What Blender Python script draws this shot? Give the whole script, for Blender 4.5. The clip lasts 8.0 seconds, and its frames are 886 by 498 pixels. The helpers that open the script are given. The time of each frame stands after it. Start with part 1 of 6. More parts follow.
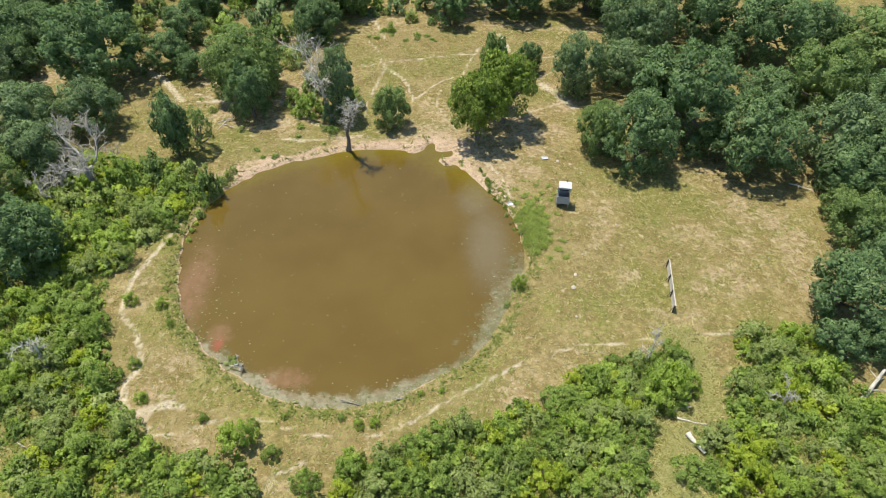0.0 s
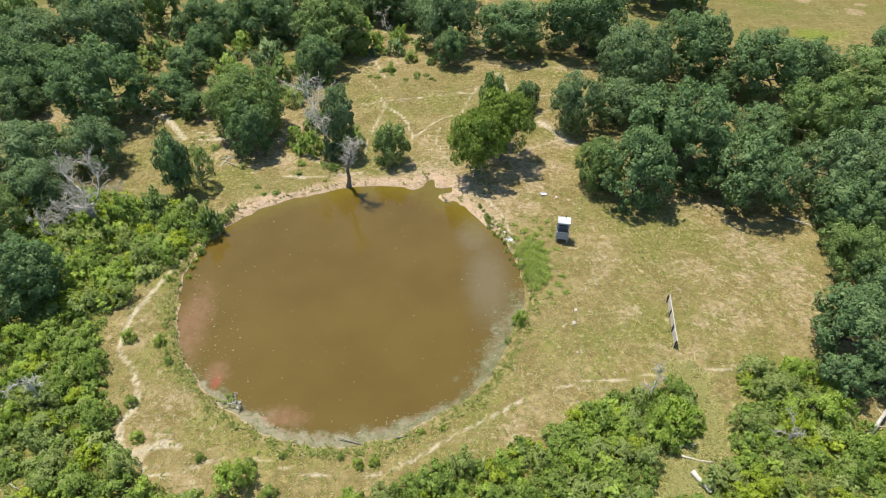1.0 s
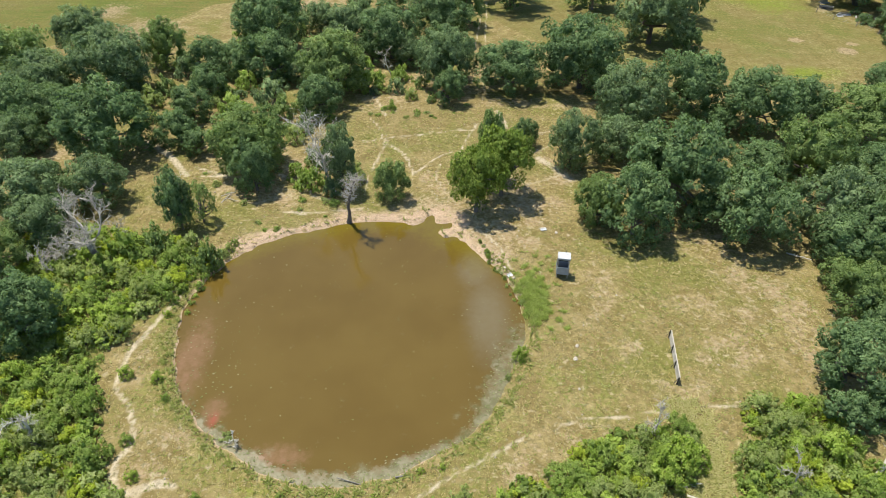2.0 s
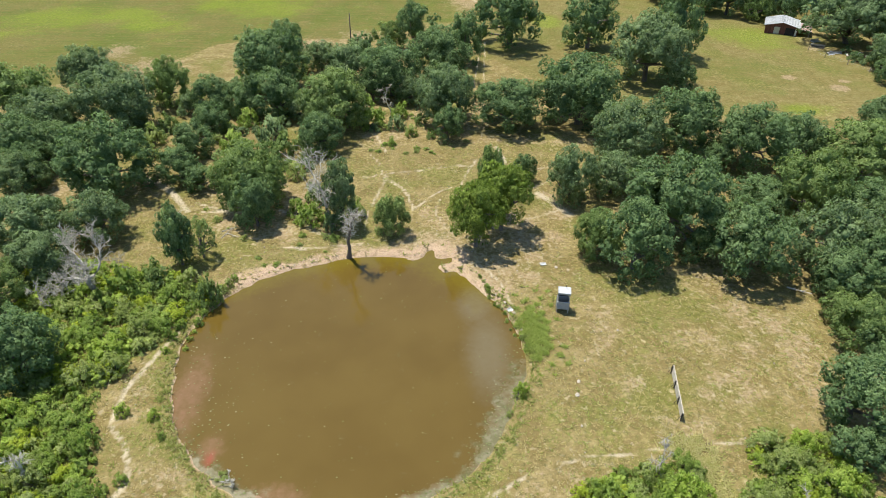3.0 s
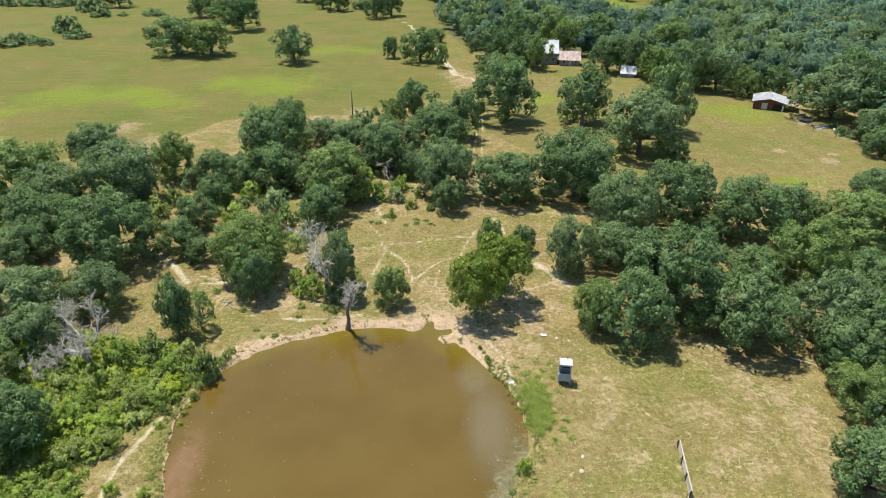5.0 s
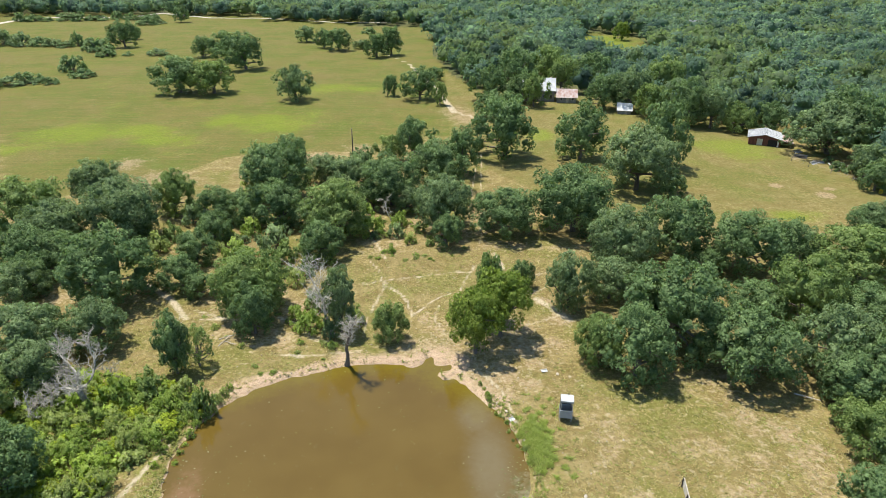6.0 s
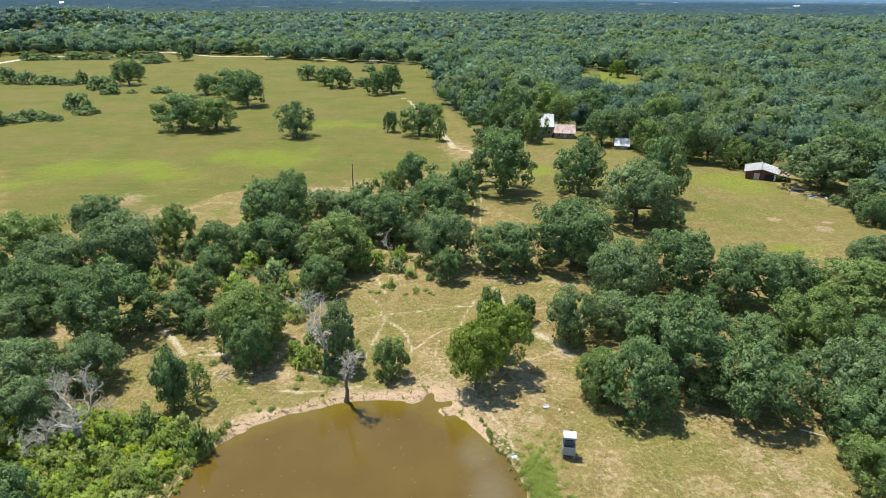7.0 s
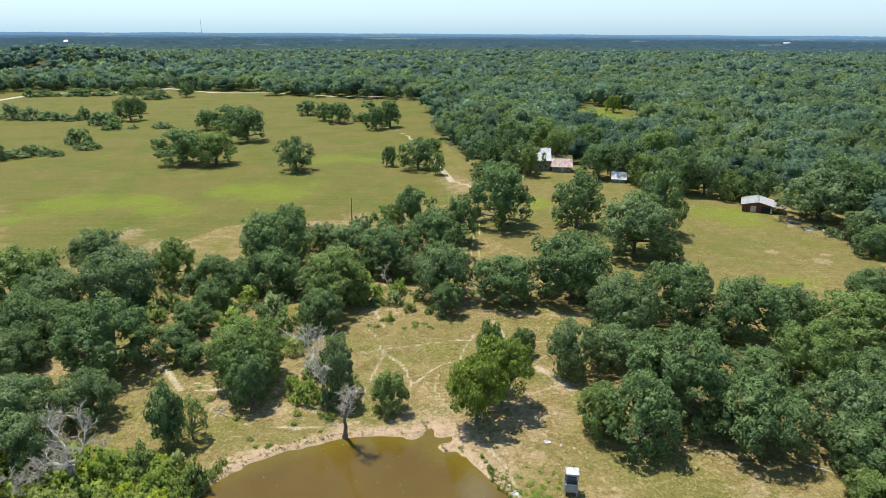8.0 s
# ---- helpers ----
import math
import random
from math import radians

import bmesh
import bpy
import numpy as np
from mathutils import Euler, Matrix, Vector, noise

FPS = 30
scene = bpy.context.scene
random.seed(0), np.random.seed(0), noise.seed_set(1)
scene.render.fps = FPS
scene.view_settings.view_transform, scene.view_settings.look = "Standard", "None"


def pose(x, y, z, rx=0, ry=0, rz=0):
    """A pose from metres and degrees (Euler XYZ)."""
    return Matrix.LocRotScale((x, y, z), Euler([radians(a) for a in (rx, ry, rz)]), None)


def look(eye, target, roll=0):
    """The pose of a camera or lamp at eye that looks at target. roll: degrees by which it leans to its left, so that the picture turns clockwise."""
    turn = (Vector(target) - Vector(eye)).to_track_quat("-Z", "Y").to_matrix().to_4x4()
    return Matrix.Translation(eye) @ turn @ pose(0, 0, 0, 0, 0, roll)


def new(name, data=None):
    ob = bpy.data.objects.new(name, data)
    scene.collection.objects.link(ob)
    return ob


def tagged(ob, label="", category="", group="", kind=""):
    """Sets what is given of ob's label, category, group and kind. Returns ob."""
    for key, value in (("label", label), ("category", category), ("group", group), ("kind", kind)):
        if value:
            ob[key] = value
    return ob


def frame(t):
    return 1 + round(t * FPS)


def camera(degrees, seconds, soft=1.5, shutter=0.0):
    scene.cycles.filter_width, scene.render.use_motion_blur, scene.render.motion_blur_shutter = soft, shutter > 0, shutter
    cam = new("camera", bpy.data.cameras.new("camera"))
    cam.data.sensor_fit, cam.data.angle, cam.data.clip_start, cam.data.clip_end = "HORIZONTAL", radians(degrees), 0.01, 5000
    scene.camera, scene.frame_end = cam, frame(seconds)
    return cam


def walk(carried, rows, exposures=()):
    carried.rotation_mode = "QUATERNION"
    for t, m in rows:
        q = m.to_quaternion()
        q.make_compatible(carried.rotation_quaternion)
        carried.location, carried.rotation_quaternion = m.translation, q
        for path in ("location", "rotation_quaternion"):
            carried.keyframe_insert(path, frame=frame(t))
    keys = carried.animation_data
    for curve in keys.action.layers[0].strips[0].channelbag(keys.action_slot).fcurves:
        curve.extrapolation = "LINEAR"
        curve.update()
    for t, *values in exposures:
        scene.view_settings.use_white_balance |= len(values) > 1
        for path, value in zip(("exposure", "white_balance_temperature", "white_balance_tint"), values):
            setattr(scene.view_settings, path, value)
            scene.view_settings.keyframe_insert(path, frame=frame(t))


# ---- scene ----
cam = camera(70.9, 8.0, 0.4)
PATH = [
    (0, (0.071, 2.138, 50.856), (0.097, 3.554, 49.443), 1.3),
    (0.5, (0.02, 2.1, 50.86), (0.048, 3.556, 49.489), 1.3),
    (1, (0.013, 2.081, 50.867), (0.04, 3.576, 49.538), 1.1),
    (1.5, (0.08, 2.088, 50.851), (0.105, 3.62, 49.566), 1.0),
    (3, (0.0, 2.107, 50.82), (0.026, 3.742, 49.669), 0.8),
    (3.5, (-0.015, 2.142, 50.827), (0.013, 3.809, 49.722), 0.8),
    (4, (-0.021, 2.112, 50.856), (0.006, 3.81, 49.798), 0.7),
    (4.5, (-0.04, 2.069, 50.9), (-0.013, 3.796, 49.891), 0.7),
    (6, (-0.065, 2.015, 50.982), (-0.036, 3.82, 50.123), 0.5),
    (6.5, (-0.11, 2.016, 51.0), (-0.081, 3.845, 50.191), 0.5),
    (7, (-0.196, 2.022, 51.0), (-0.165, 3.872, 50.241), 0.4),
    (7.5, (-0.286, 2.023, 50.985), (-0.251, 3.893, 50.277), 0.3),
    (8, (-0.359, 2.051, 50.989), (-0.322, 3.939, 50.33), 0.3),
]
walk(cam, [(t, look(eye, target, roll)) for t, eye, target, roll in PATH],
     exposures=((0.0, 0.27), (3.0, 0.29), (4.5, 0.32), (6.5, 0.39), (7.0, 0.35), (7.5, 0.23), (8.0, 0.19)))

# ---- world, sun, exposure ----
SUN_EL, SUN_AZ = radians(71), math.atan2(-0.77, 0.64)
world = bpy.data.worlds.new("sky")
scene.world = world
world.use_nodes = True
wn = world.node_tree.nodes
sky = wn.new("ShaderNodeTexSky")
sky.sky_type, sky.sun_disc = "NISHITA", False
sky.sun_elevation, sky.sun_rotation = SUN_EL, SUN_AZ
sky.air_density, sky.dust_density, sky.ozone_density, sky.altitude = 1.0, 0.1, 3.0, 100
wn["Background"].inputs["Strength"].default_value = 0.145
# the sky pales less towards the hazy horizon than the clear-air model has it
tint = wn.new("ShaderNodeMix")
tint.data_type, tint.blend_type = "RGBA", "MULTIPLY"
tint.inputs["Factor"].default_value = 1.0
up = wn.new("ShaderNodeSeparateXYZ")
wide = wn.new("ShaderNodeValToRGB")
wide.color_ramp.elements[0].color, wide.color_ramp.elements[1].color = (0.41, 0.63, 1.03, 1), (1.03, 0.99, 0.89, 1)
wide.color_ramp.elements[1].position = 0.4
wide.color_ramp.elements.new(0.045).color = (0.77, 0.835, 0.985, 1)
wide.color_ramp.elements.new(0.14).color = (0.78, 0.85, 0.99, 1)
links = world.node_tree.links
links.new(wn.new("ShaderNodeTexCoord").outputs["Generated"], up.inputs[0])
links.new(up.outputs["Z"], wide.inputs[0])
links.new(sky.outputs[0], tint.inputs[6])
links.new(wide.outputs[0], tint.inputs[7])
links.new(tint.outputs[2], wn["Background"].inputs["Color"])
sun_data = bpy.data.lights.new("sun", "SUN")
sun_data.energy, sun_data.angle, sun_data.color = 4.8, radians(0.5), (1.0, 0.95, 0.85)
sun = new("sun", sun_data)
toward = Vector((math.sin(SUN_AZ) * math.cos(SUN_EL), math.cos(SUN_AZ) * math.cos(SUN_EL), math.sin(SUN_EL)))
sun.matrix_world = look(toward * 200, (0, 0, 0))

# ---- materials ----


class Mat:
    """A node material with short calls for its nodes."""

    def __init__(self, name, rough=0.9, metal=0.0, spec=0.3):
        self.m = bpy.data.materials.new(name)
        self.m.use_nodes = True
        self.t = self.m.node_tree
        self.b = self.t.nodes["Principled BSDF"]
        self.b.inputs["Roughness"].default_value = rough
        self.b.inputs["Metallic"].default_value = metal
        self.b.inputs["Specular IOR Level"].default_value = spec
        self.xyz = None

    def link(self, a, b):
        self.t.links.new(a, b)

    def place(self, local=True):
        if self.xyz is None:
            if local:
                self.xyz = self.t.nodes.new("ShaderNodeTexCoord").outputs["Object"]
            else:
                self.xyz = self.t.nodes.new("ShaderNodeNewGeometry").outputs["Position"]
        return self.xyz

    def noise(self, scale, detail=3.0, rough=0.55, local=True, stretch=None):
        n = self.t.nodes.new("ShaderNodeTexNoise")
        n.inputs["Scale"].default_value, n.inputs["Detail"].default_value = scale, detail
        n.inputs["Roughness"].default_value = rough
        src = self.place(local)
        if stretch:
            mp = self.t.nodes.new("ShaderNodeMapping")
            mp.inputs["Scale"].default_value = stretch
            self.link(src, mp.inputs["Vector"])
            src = mp.outputs[0]
        self.link(src, n.inputs["Vector"])
        return n.outputs["Fac"]

    def ramp(self, fac, lo, hi, a=0.0, b=1.0):
        r = self.t.nodes.new("ShaderNodeMapRange")
        r.interpolation_type = "SMOOTHSTEP"
        for k, v in (("From Min", lo), ("From Max", hi), ("To Min", a), ("To Max", b)):
            r.inputs[k].default_value = v
        self.link(fac, r.inputs["Value"])
        return r.outputs["Result"]

    def math(self, op, a, b=0.0):
        n = self.t.nodes.new("ShaderNodeMath")
        n.operation = op
        for k, v in ((0, a), (1, b)):
            if isinstance(v, (int, float)):
                n.inputs[k].default_value = v
            else:
                self.link(v, n.inputs[k])
        return n.outputs[0]

    def mix(self, fac, a, b):
        n = self.t.nodes.new("ShaderNodeMix")
        n.data_type = "RGBA"
        for sock, v in ((n.inputs["Factor"], fac), (n.inputs[6], a), (n.inputs[7], b)):
            if isinstance(v, (int, float)):
                sock.default_value = v
            elif isinstance(v, tuple):
                sock.default_value = (*v, 1)
            else:
                self.link(v, sock)
        return n.outputs[2]

    def attr(self, name):
        n = self.t.nodes.new("ShaderNodeAttribute")
        n.attribute_name = name
        return n.outputs["Fac"]

    def island(self):
        return self.t.nodes.new("ShaderNodeNewGeometry").outputs["Random Per Island"]

    def each(self):
        return self.t.nodes.new("ShaderNodeObjectInfo").outputs["Random"]

    def color(self, c):
        if isinstance(c, tuple):
            self.b.inputs["Base Color"].default_value = (*c, 1)
        else:
            self.link(c, self.b.inputs["Base Color"])

    def bump(self, h, strength=0.4, distance=0.05):
        n = self.t.nodes.new("ShaderNodeBump")
        n.inputs["Strength"].default_value, n.inputs["Distance"].default_value = strength, distance
        self.link(h, n.inputs["Height"])
        self.link(n.outputs[0], self.b.inputs["Normal"])


def leaf_mat(name, dark, mid, light, shine=0.12, through_light=0.4, patch=2.2, relief=13.0):
    """Foliage: tone varies by plant, by patch and by clump; some light comes through the leaves."""
    k = Mat(name, 0.55, 0, shine)
    r = k.island()
    c = k.mix(k.math("ADD", k.math("MULTIPLY", r, 0.7), 0.2), dark, mid)
    tips = k.math("FRACT", k.math("MULTIPLY", r, 7.31))
    c = k.mix(k.ramp(tips, 0.65, 1.0, 0, 0.5 if relief > 2 else 0.12), c, tuple(1.1 * v for v in light))
    c = k.mix(k.ramp(k.noise(patch, 2), 0.4, 0.72), c, light)
    c = k.mix(k.math("MULTIPLY", k.each(), 0.6), c, mid)
    clump = k.attr("clump")
    c = k.mix(k.ramp(clump, -0.1, -1.0, 0, 0.75), c, tuple(0.85 * v for v in dark))
    c = k.mix(k.ramp(clump, 0.1, 1.0, 0, 0.75), c, tuple(1.15 * v for v in light))
    leafy = k.noise(relief, 6 if relief < 2 else 4, 0.75 if relief < 2 else 0.65)
    c = k.mix(k.ramp(leafy, 0.5, 0.32, 0, 0.75 if relief > 2 else 0.5), c, tuple(0.8 * v for v in dark))
    c = k.mix(k.ramp(leafy, 0.53, 0.7, 0, 0.6 if relief > 2 else 0.15), c, tuple(1.12 * v for v in light))
    if relief < 2:
        olive = k.ramp(k.math("ADD", k.noise(0.02, 2), k.math("MULTIPLY", k.attr("hue"), 0.3)), 0.58, 0.84, 0, 0.65)
        c = k.mix(olive, c, (0.24, 0.30, 0.11))
        k.bump(leafy, 0.6 if relief > 0.7 else 0.4, 1.2)
    k.color(c)
    tr = k.t.nodes.new("ShaderNodeBsdfTranslucent")
    glow = k.t.nodes.new("ShaderNodeMix")
    glow.data_type, glow.blend_type = "RGBA", "MULTIPLY"
    glow.inputs["Factor"].default_value = 1.0
    glow.inputs[7].default_value = (1.2, 1.3, 0.8, 1)
    k.link(c, glow.inputs[6])
    k.link(glow.outputs[2], tr.inputs["Color"])
    ms = k.t.nodes.new("ShaderNodeMixShader")
    ms.inputs[0].default_value = through_light
    k.link(k.b.outputs[0], ms.inputs[1])
    k.link(tr.outputs[0], ms.inputs[2])
    k.link(ms.outputs[0], k.t.nodes["Material Output"].inputs["Surface"])
    return k.m


OAK = [
    leaf_mat("oak_leaves", (0.068, 0.12, 0.046), (0.156, 0.244, 0.098), (0.25, 0.348, 0.152), through_light=0.34),
    leaf_mat("oak_leaves_grey", (0.085, 0.138, 0.06), (0.186, 0.265, 0.122), (0.29, 0.378, 0.182), through_light=0.36),
    leaf_mat("oak_leaves_fresh", (0.10, 0.155, 0.03), (0.205, 0.285, 0.055), (0.31, 0.385, 0.09), through_light=0.44),
    leaf_mat("oak_leaves_light", (0.10, 0.16, 0.05), (0.20, 0.285, 0.09), (0.31, 0.395, 0.145), through_light=0.36),
]
SHRUB = [
    leaf_mat("shrub_leaves", (0.245, 0.335, 0.06), (0.355, 0.46, 0.09), (0.47, 0.56, 0.15), through_light=0.5),
    leaf_mat("shrub_leaves_dark", (0.18, 0.26, 0.06), (0.28, 0.38, 0.09), (0.385, 0.475, 0.14), through_light=0.48),
    leaf_mat("shrub_leaves_pale", (0.245, 0.305, 0.095), (0.345, 0.41, 0.14), (0.43, 0.48, 0.20), through_light=0.5),
    leaf_mat("shrub_leaves_yellow", (0.25, 0.32, 0.035), (0.41, 0.49, 0.06), (0.53, 0.58, 0.10), through_light=0.5),
]
# blue in both base colours paints the haze of distance, strongest on the far woods
WOODS = leaf_mat("woods_leaves_hazed", (0.085, 0.148, 0.126), (0.153, 0.245, 0.19), (0.248, 0.35, 0.255), through_light=0.6, patch=0.09, relief=0.9)
FAR_WOODS = leaf_mat("far_woods_leaves_hazed", (0.10, 0.172, 0.165), (0.155, 0.243, 0.224), (0.215, 0.31, 0.268), through_light=0.62, patch=0.05, relief=0.6)


def plain_mat(name, a, b, scale=3.0, rough=0.85, metal=0.0, stretch=None, bump=0.3, depth=0.02, spec=0.3):
    k = Mat(name, rough, metal, spec)
    big, fine = k.noise(scale, 4, stretch=stretch), k.noise(scale * 9, 3, stretch=stretch)
    f = k.math("ADD", k.math("MULTIPLY", big, 0.7), k.math("MULTIPLY", fine, 0.4))
    f = k.math("ADD", f, k.math("MULTIPLY", k.math("SUBTRACT", k.each(), 0.5), 0.25))
    k.color(k.mix(k.ramp(f, 0.35, 0.78), a, b))
    if bump:
        k.bump(fine, bump, depth)
    return k.m


BARK = plain_mat("bark", (0.09, 0.075, 0.06), (0.2, 0.175, 0.15), 4, stretch=(1, 1, 0.2))
DEAD = plain_mat("dead_wood", (0.36, 0.33, 0.275), (0.62, 0.58, 0.50), 3, stretch=(1, 1, 0.25))
DEAD_DARK = plain_mat("dead_bark", (0.16, 0.14, 0.12), (0.38, 0.35, 0.31), 3, stretch=(1, 1, 0.25))
BOARD = plain_mat("weathered_boards", (0.38, 0.34, 0.28), (0.6, 0.55, 0.46), 2, stretch=(1, 1, 6))
POST = plain_mat("dark_post", (0.06, 0.05, 0.04), (0.13, 0.11, 0.09), 5)
STONE = plain_mat("pale_stone", (0.36, 0.31, 0.24), (0.52, 0.46, 0.38), 4)
WHITE_METAL = plain_mat("white_roof_metal", (0.5, 0.51, 0.52), (0.72, 0.73, 0.74), 0.6, 0.4, bump=0)
OLD_SHEET = plain_mat("weathered_sheet", (0.36, 0.37, 0.38), (0.60, 0.61, 0.61), 1.8, 0.5, bump=0.1)
GREY_PANEL = plain_mat("grey_painted_panel", (0.26, 0.27, 0.28), (0.36, 0.37, 0.38), 2, 0.6, bump=0.1)
# near-black colour that stands for the shade inside openings
INSIDE_SHADE = plain_mat("interior_shade", (0.02, 0.02, 0.022), (0.04, 0.04, 0.04), 2, bump=0)
RUST = plain_mat("rusty_roof_metal", (0.62, 0.58, 0.56), (0.34, 0.14, 0.09), 0.7, 0.55, stretch=(1, 0.3, 1), bump=0)
RED_WALL = plain_mat("faded_red_boards", (0.12, 0.045, 0.035), (0.22, 0.09, 0.07), 1.5, stretch=(4, 4, 0.4))
GREY_WALL = plain_mat("bare_grey_siding", (0.22, 0.21, 0.2), (0.36, 0.35, 0.33), 1.2, stretch=(1, 1, 5))
GLASS = plain_mat("window_glass", (0.03, 0.035, 0.04), (0.05, 0.055, 0.06), 1, 0.1, bump=0, spec=0.6)
GRAVEL = plain_mat("pale_gravel", (0.5, 0.45, 0.37), (0.66, 0.6, 0.52), 0.5, bump=0.1)
YELLOW = plain_mat("yellow_plastic", (0.55, 0.42, 0.02), (0.68, 0.53, 0.04), 2, 0.5, bump=0)
STEEL = plain_mat("galvanised_wire", (0.3, 0.3, 0.3), (0.45, 0.45, 0.45), 5, 0.5, 0.7, bump=0)


def ground_mat():
    k = Mat("pasture_ground", 0.95, 0, 0.1)
    n = lambda s, d=3.0: k.noise(s, d, 0.62, local=False)
    broad, mid, fine, grit = n(0.05, 4), n(0.35, 5), n(1.9, 5), n(8.0, 3)
    off = lambda f, w: k.math("MULTIPLY", k.math("SUBTRACT", f, 0.5), w)
    dry = k.mix(k.ramp(mid, 0.35, 0.68), (0.195, 0.146, 0.054), (0.292, 0.228, 0.10))
    green = k.mix(k.ramp(fine, 0.35, 0.7), (0.125, 0.13, 0.026), (0.205, 0.20, 0.055))
    g = k.math("ADD", k.math("ADD", off(broad, 2.0), off(n(0.16, 5), 1.6)), off(fine, 1.2))
    c = k.mix(k.ramp(g, -0.12, 0.32, 0.0, 0.85), dry, green)
    hay = k.mix(k.ramp(k.math("ADD", off(broad, 1.6), off(mid, 1.4)), -0.25, 0.3), (0.150, 0.138, 0.036), (0.092, 0.126, 0.018))
    rows = k.noise(0.9, 4, 0.7, local=False, stretch=(0.05, 1.0, 1.0))
    hay = k.mix(k.ramp(rows, 0.46, 0.62, 0, 0.65), hay, (0.172, 0.152, 0.044))
    hay = k.mix(k.ramp(k.math("ADD", n(0.028, 5), off(fine, 0.25)), 0.5, 0.66, 0, 0.6), hay, (0.172, 0.138, 0.048))
    hay = k.mix(k.ramp(n(0.22, 5), 0.56, 0.70, 0, 0.55), hay, (0.205, 0.168, 0.072))
    hay = k.mix(k.ramp(k.math("ADD", n(0.09, 5), off(fine, 0.4)), 0.53, 0.68, 0, 0.6), hay, (0.098, 0.142, 0.02))
    c = k.mix(k.math("MULTIPLY", k.attr("field"), 0.9), c, hay)
    # leaf litter and shade plants on the floor of the woods
    c = k.mix(k.attr("litter"), c, k.mix(k.ramp(mid, 0.35, 0.65), (0.075, 0.078, 0.04), (0.11, 0.125, 0.055)))
    wob = k.math("ADD", k.math("ADD", off(mid, 1.3), off(fine, 1.6)), off(grit, 0.7))
    bright = k.mix(k.ramp(grit, 0.35, 0.65), (0.13, 0.175, 0.016), (0.21, 0.27, 0.027))
    c = k.mix(k.ramp(k.math("ADD", k.attr("lush"), k.math("ADD", wob, off(n(0.075, 5), 3.0))), 0.2, 1.5, 0, 0.8), c, bright)
    soil = k.mix(k.ramp(fine, 0.35, 0.7), (0.315, 0.22, 0.125), (0.44, 0.325, 0.21))
    c = k.mix(k.ramp(k.math("ADD", k.math("MULTIPLY", k.attr("bare"), 1.05), k.math("ADD", k.math("ADD", wob, off(fine, 0.9)), off(mid, 1.5))), 0.42, 1.1, 0, 0.72), c, soil)
    clods = k.math("MULTIPLY", k.ramp(k.math("ADD", n(1.3, 3), k.math("MULTIPLY", k.attr("bare"), 0.09)), 0.6, 0.68, 0, 0.6), k.ramp(k.attr("field"), 0, 0.6, 1, 0.15))
    c = k.mix(clods, c, (0.50, 0.41, 0.26))
    # scattered small bald spots
    c = k.mix(k.math("MULTIPLY", k.ramp(k.math("ADD", n(0.8, 2), off(fine, 0.3)), 0.66, 0.74, 0, 0.75), k.ramp(k.attr("field"), 0, 0.6, 1, 0)), c, (0.47, 0.385, 0.235))
    d = k.math("ADD", k.math("ADD", k.attr("track"), off(fine, 0.4)), k.ramp(mid, 0.45, 0.7, 0.0, 0.14))
    sand = k.mix(k.ramp(grit, 0.35, 0.65), (0.47, 0.39, 0.27), (0.61, 0.52, 0.385))
    c = k.mix(k.math("MULTIPLY", k.ramp(d, 0.04, 0.36, 0.95, 0.0), k.ramp(n(0.3, 3), 0.34, 0.54, 0.6, 1)), c, sand)
    shore = k.math("ADD", k.attr("shore"), k.math("ADD", off(fine, 1.1), k.math("ADD", off(mid, 1.9), off(n(0.12, 3), 1.4))))
    c = k.mix(k.ramp(shore, 0.25, 0.85, 0.92, 0.0), c, k.mix(k.ramp(grit, 0.4, 0.6), (0.40, 0.265, 0.175), (0.60, 0.45, 0.325)))
    # pale dry stalks and dark tufts
    c = k.mix(k.math("MULTIPLY", k.ramp(grit, 0.56, 0.66, 0, 0.5), k.ramp(k.attr("field"), 0, 1, 1, 0.3)), c, (0.42, 0.355, 0.165))
    c = k.mix(k.math("MULTIPLY", k.ramp(n(2.6, 2), 0.57, 0.65, 0, 0.65), k.ramp(n(0.14, 3), 0.35, 0.6, 0.1, 1)), c, (0.085, 0.095, 0.03))
    mottle = k.noise(1.5, 4, 0.62, local=False)
    c = k.mix(k.math("MULTIPLY", k.math("MULTIPLY", k.ramp(mottle, 0.52, 0.64, 0, 0.5), k.ramp(n(0.11, 3), 0.4, 0.62, 0.15, 1)), k.ramp(k.attr("field"), 0, 1, 1, 0.4)), c, (0.45, 0.365, 0.16))
    c = k.mix(k.ramp(mottle, 0.47, 0.35, 0, 0.4), c, (0.10, 0.095, 0.032))
    k.color(c)
    k.bump(k.math("ADD", fine, k.math("MULTIPLY", grit, 0.5)), 0.8, 0.2)
    return k.m


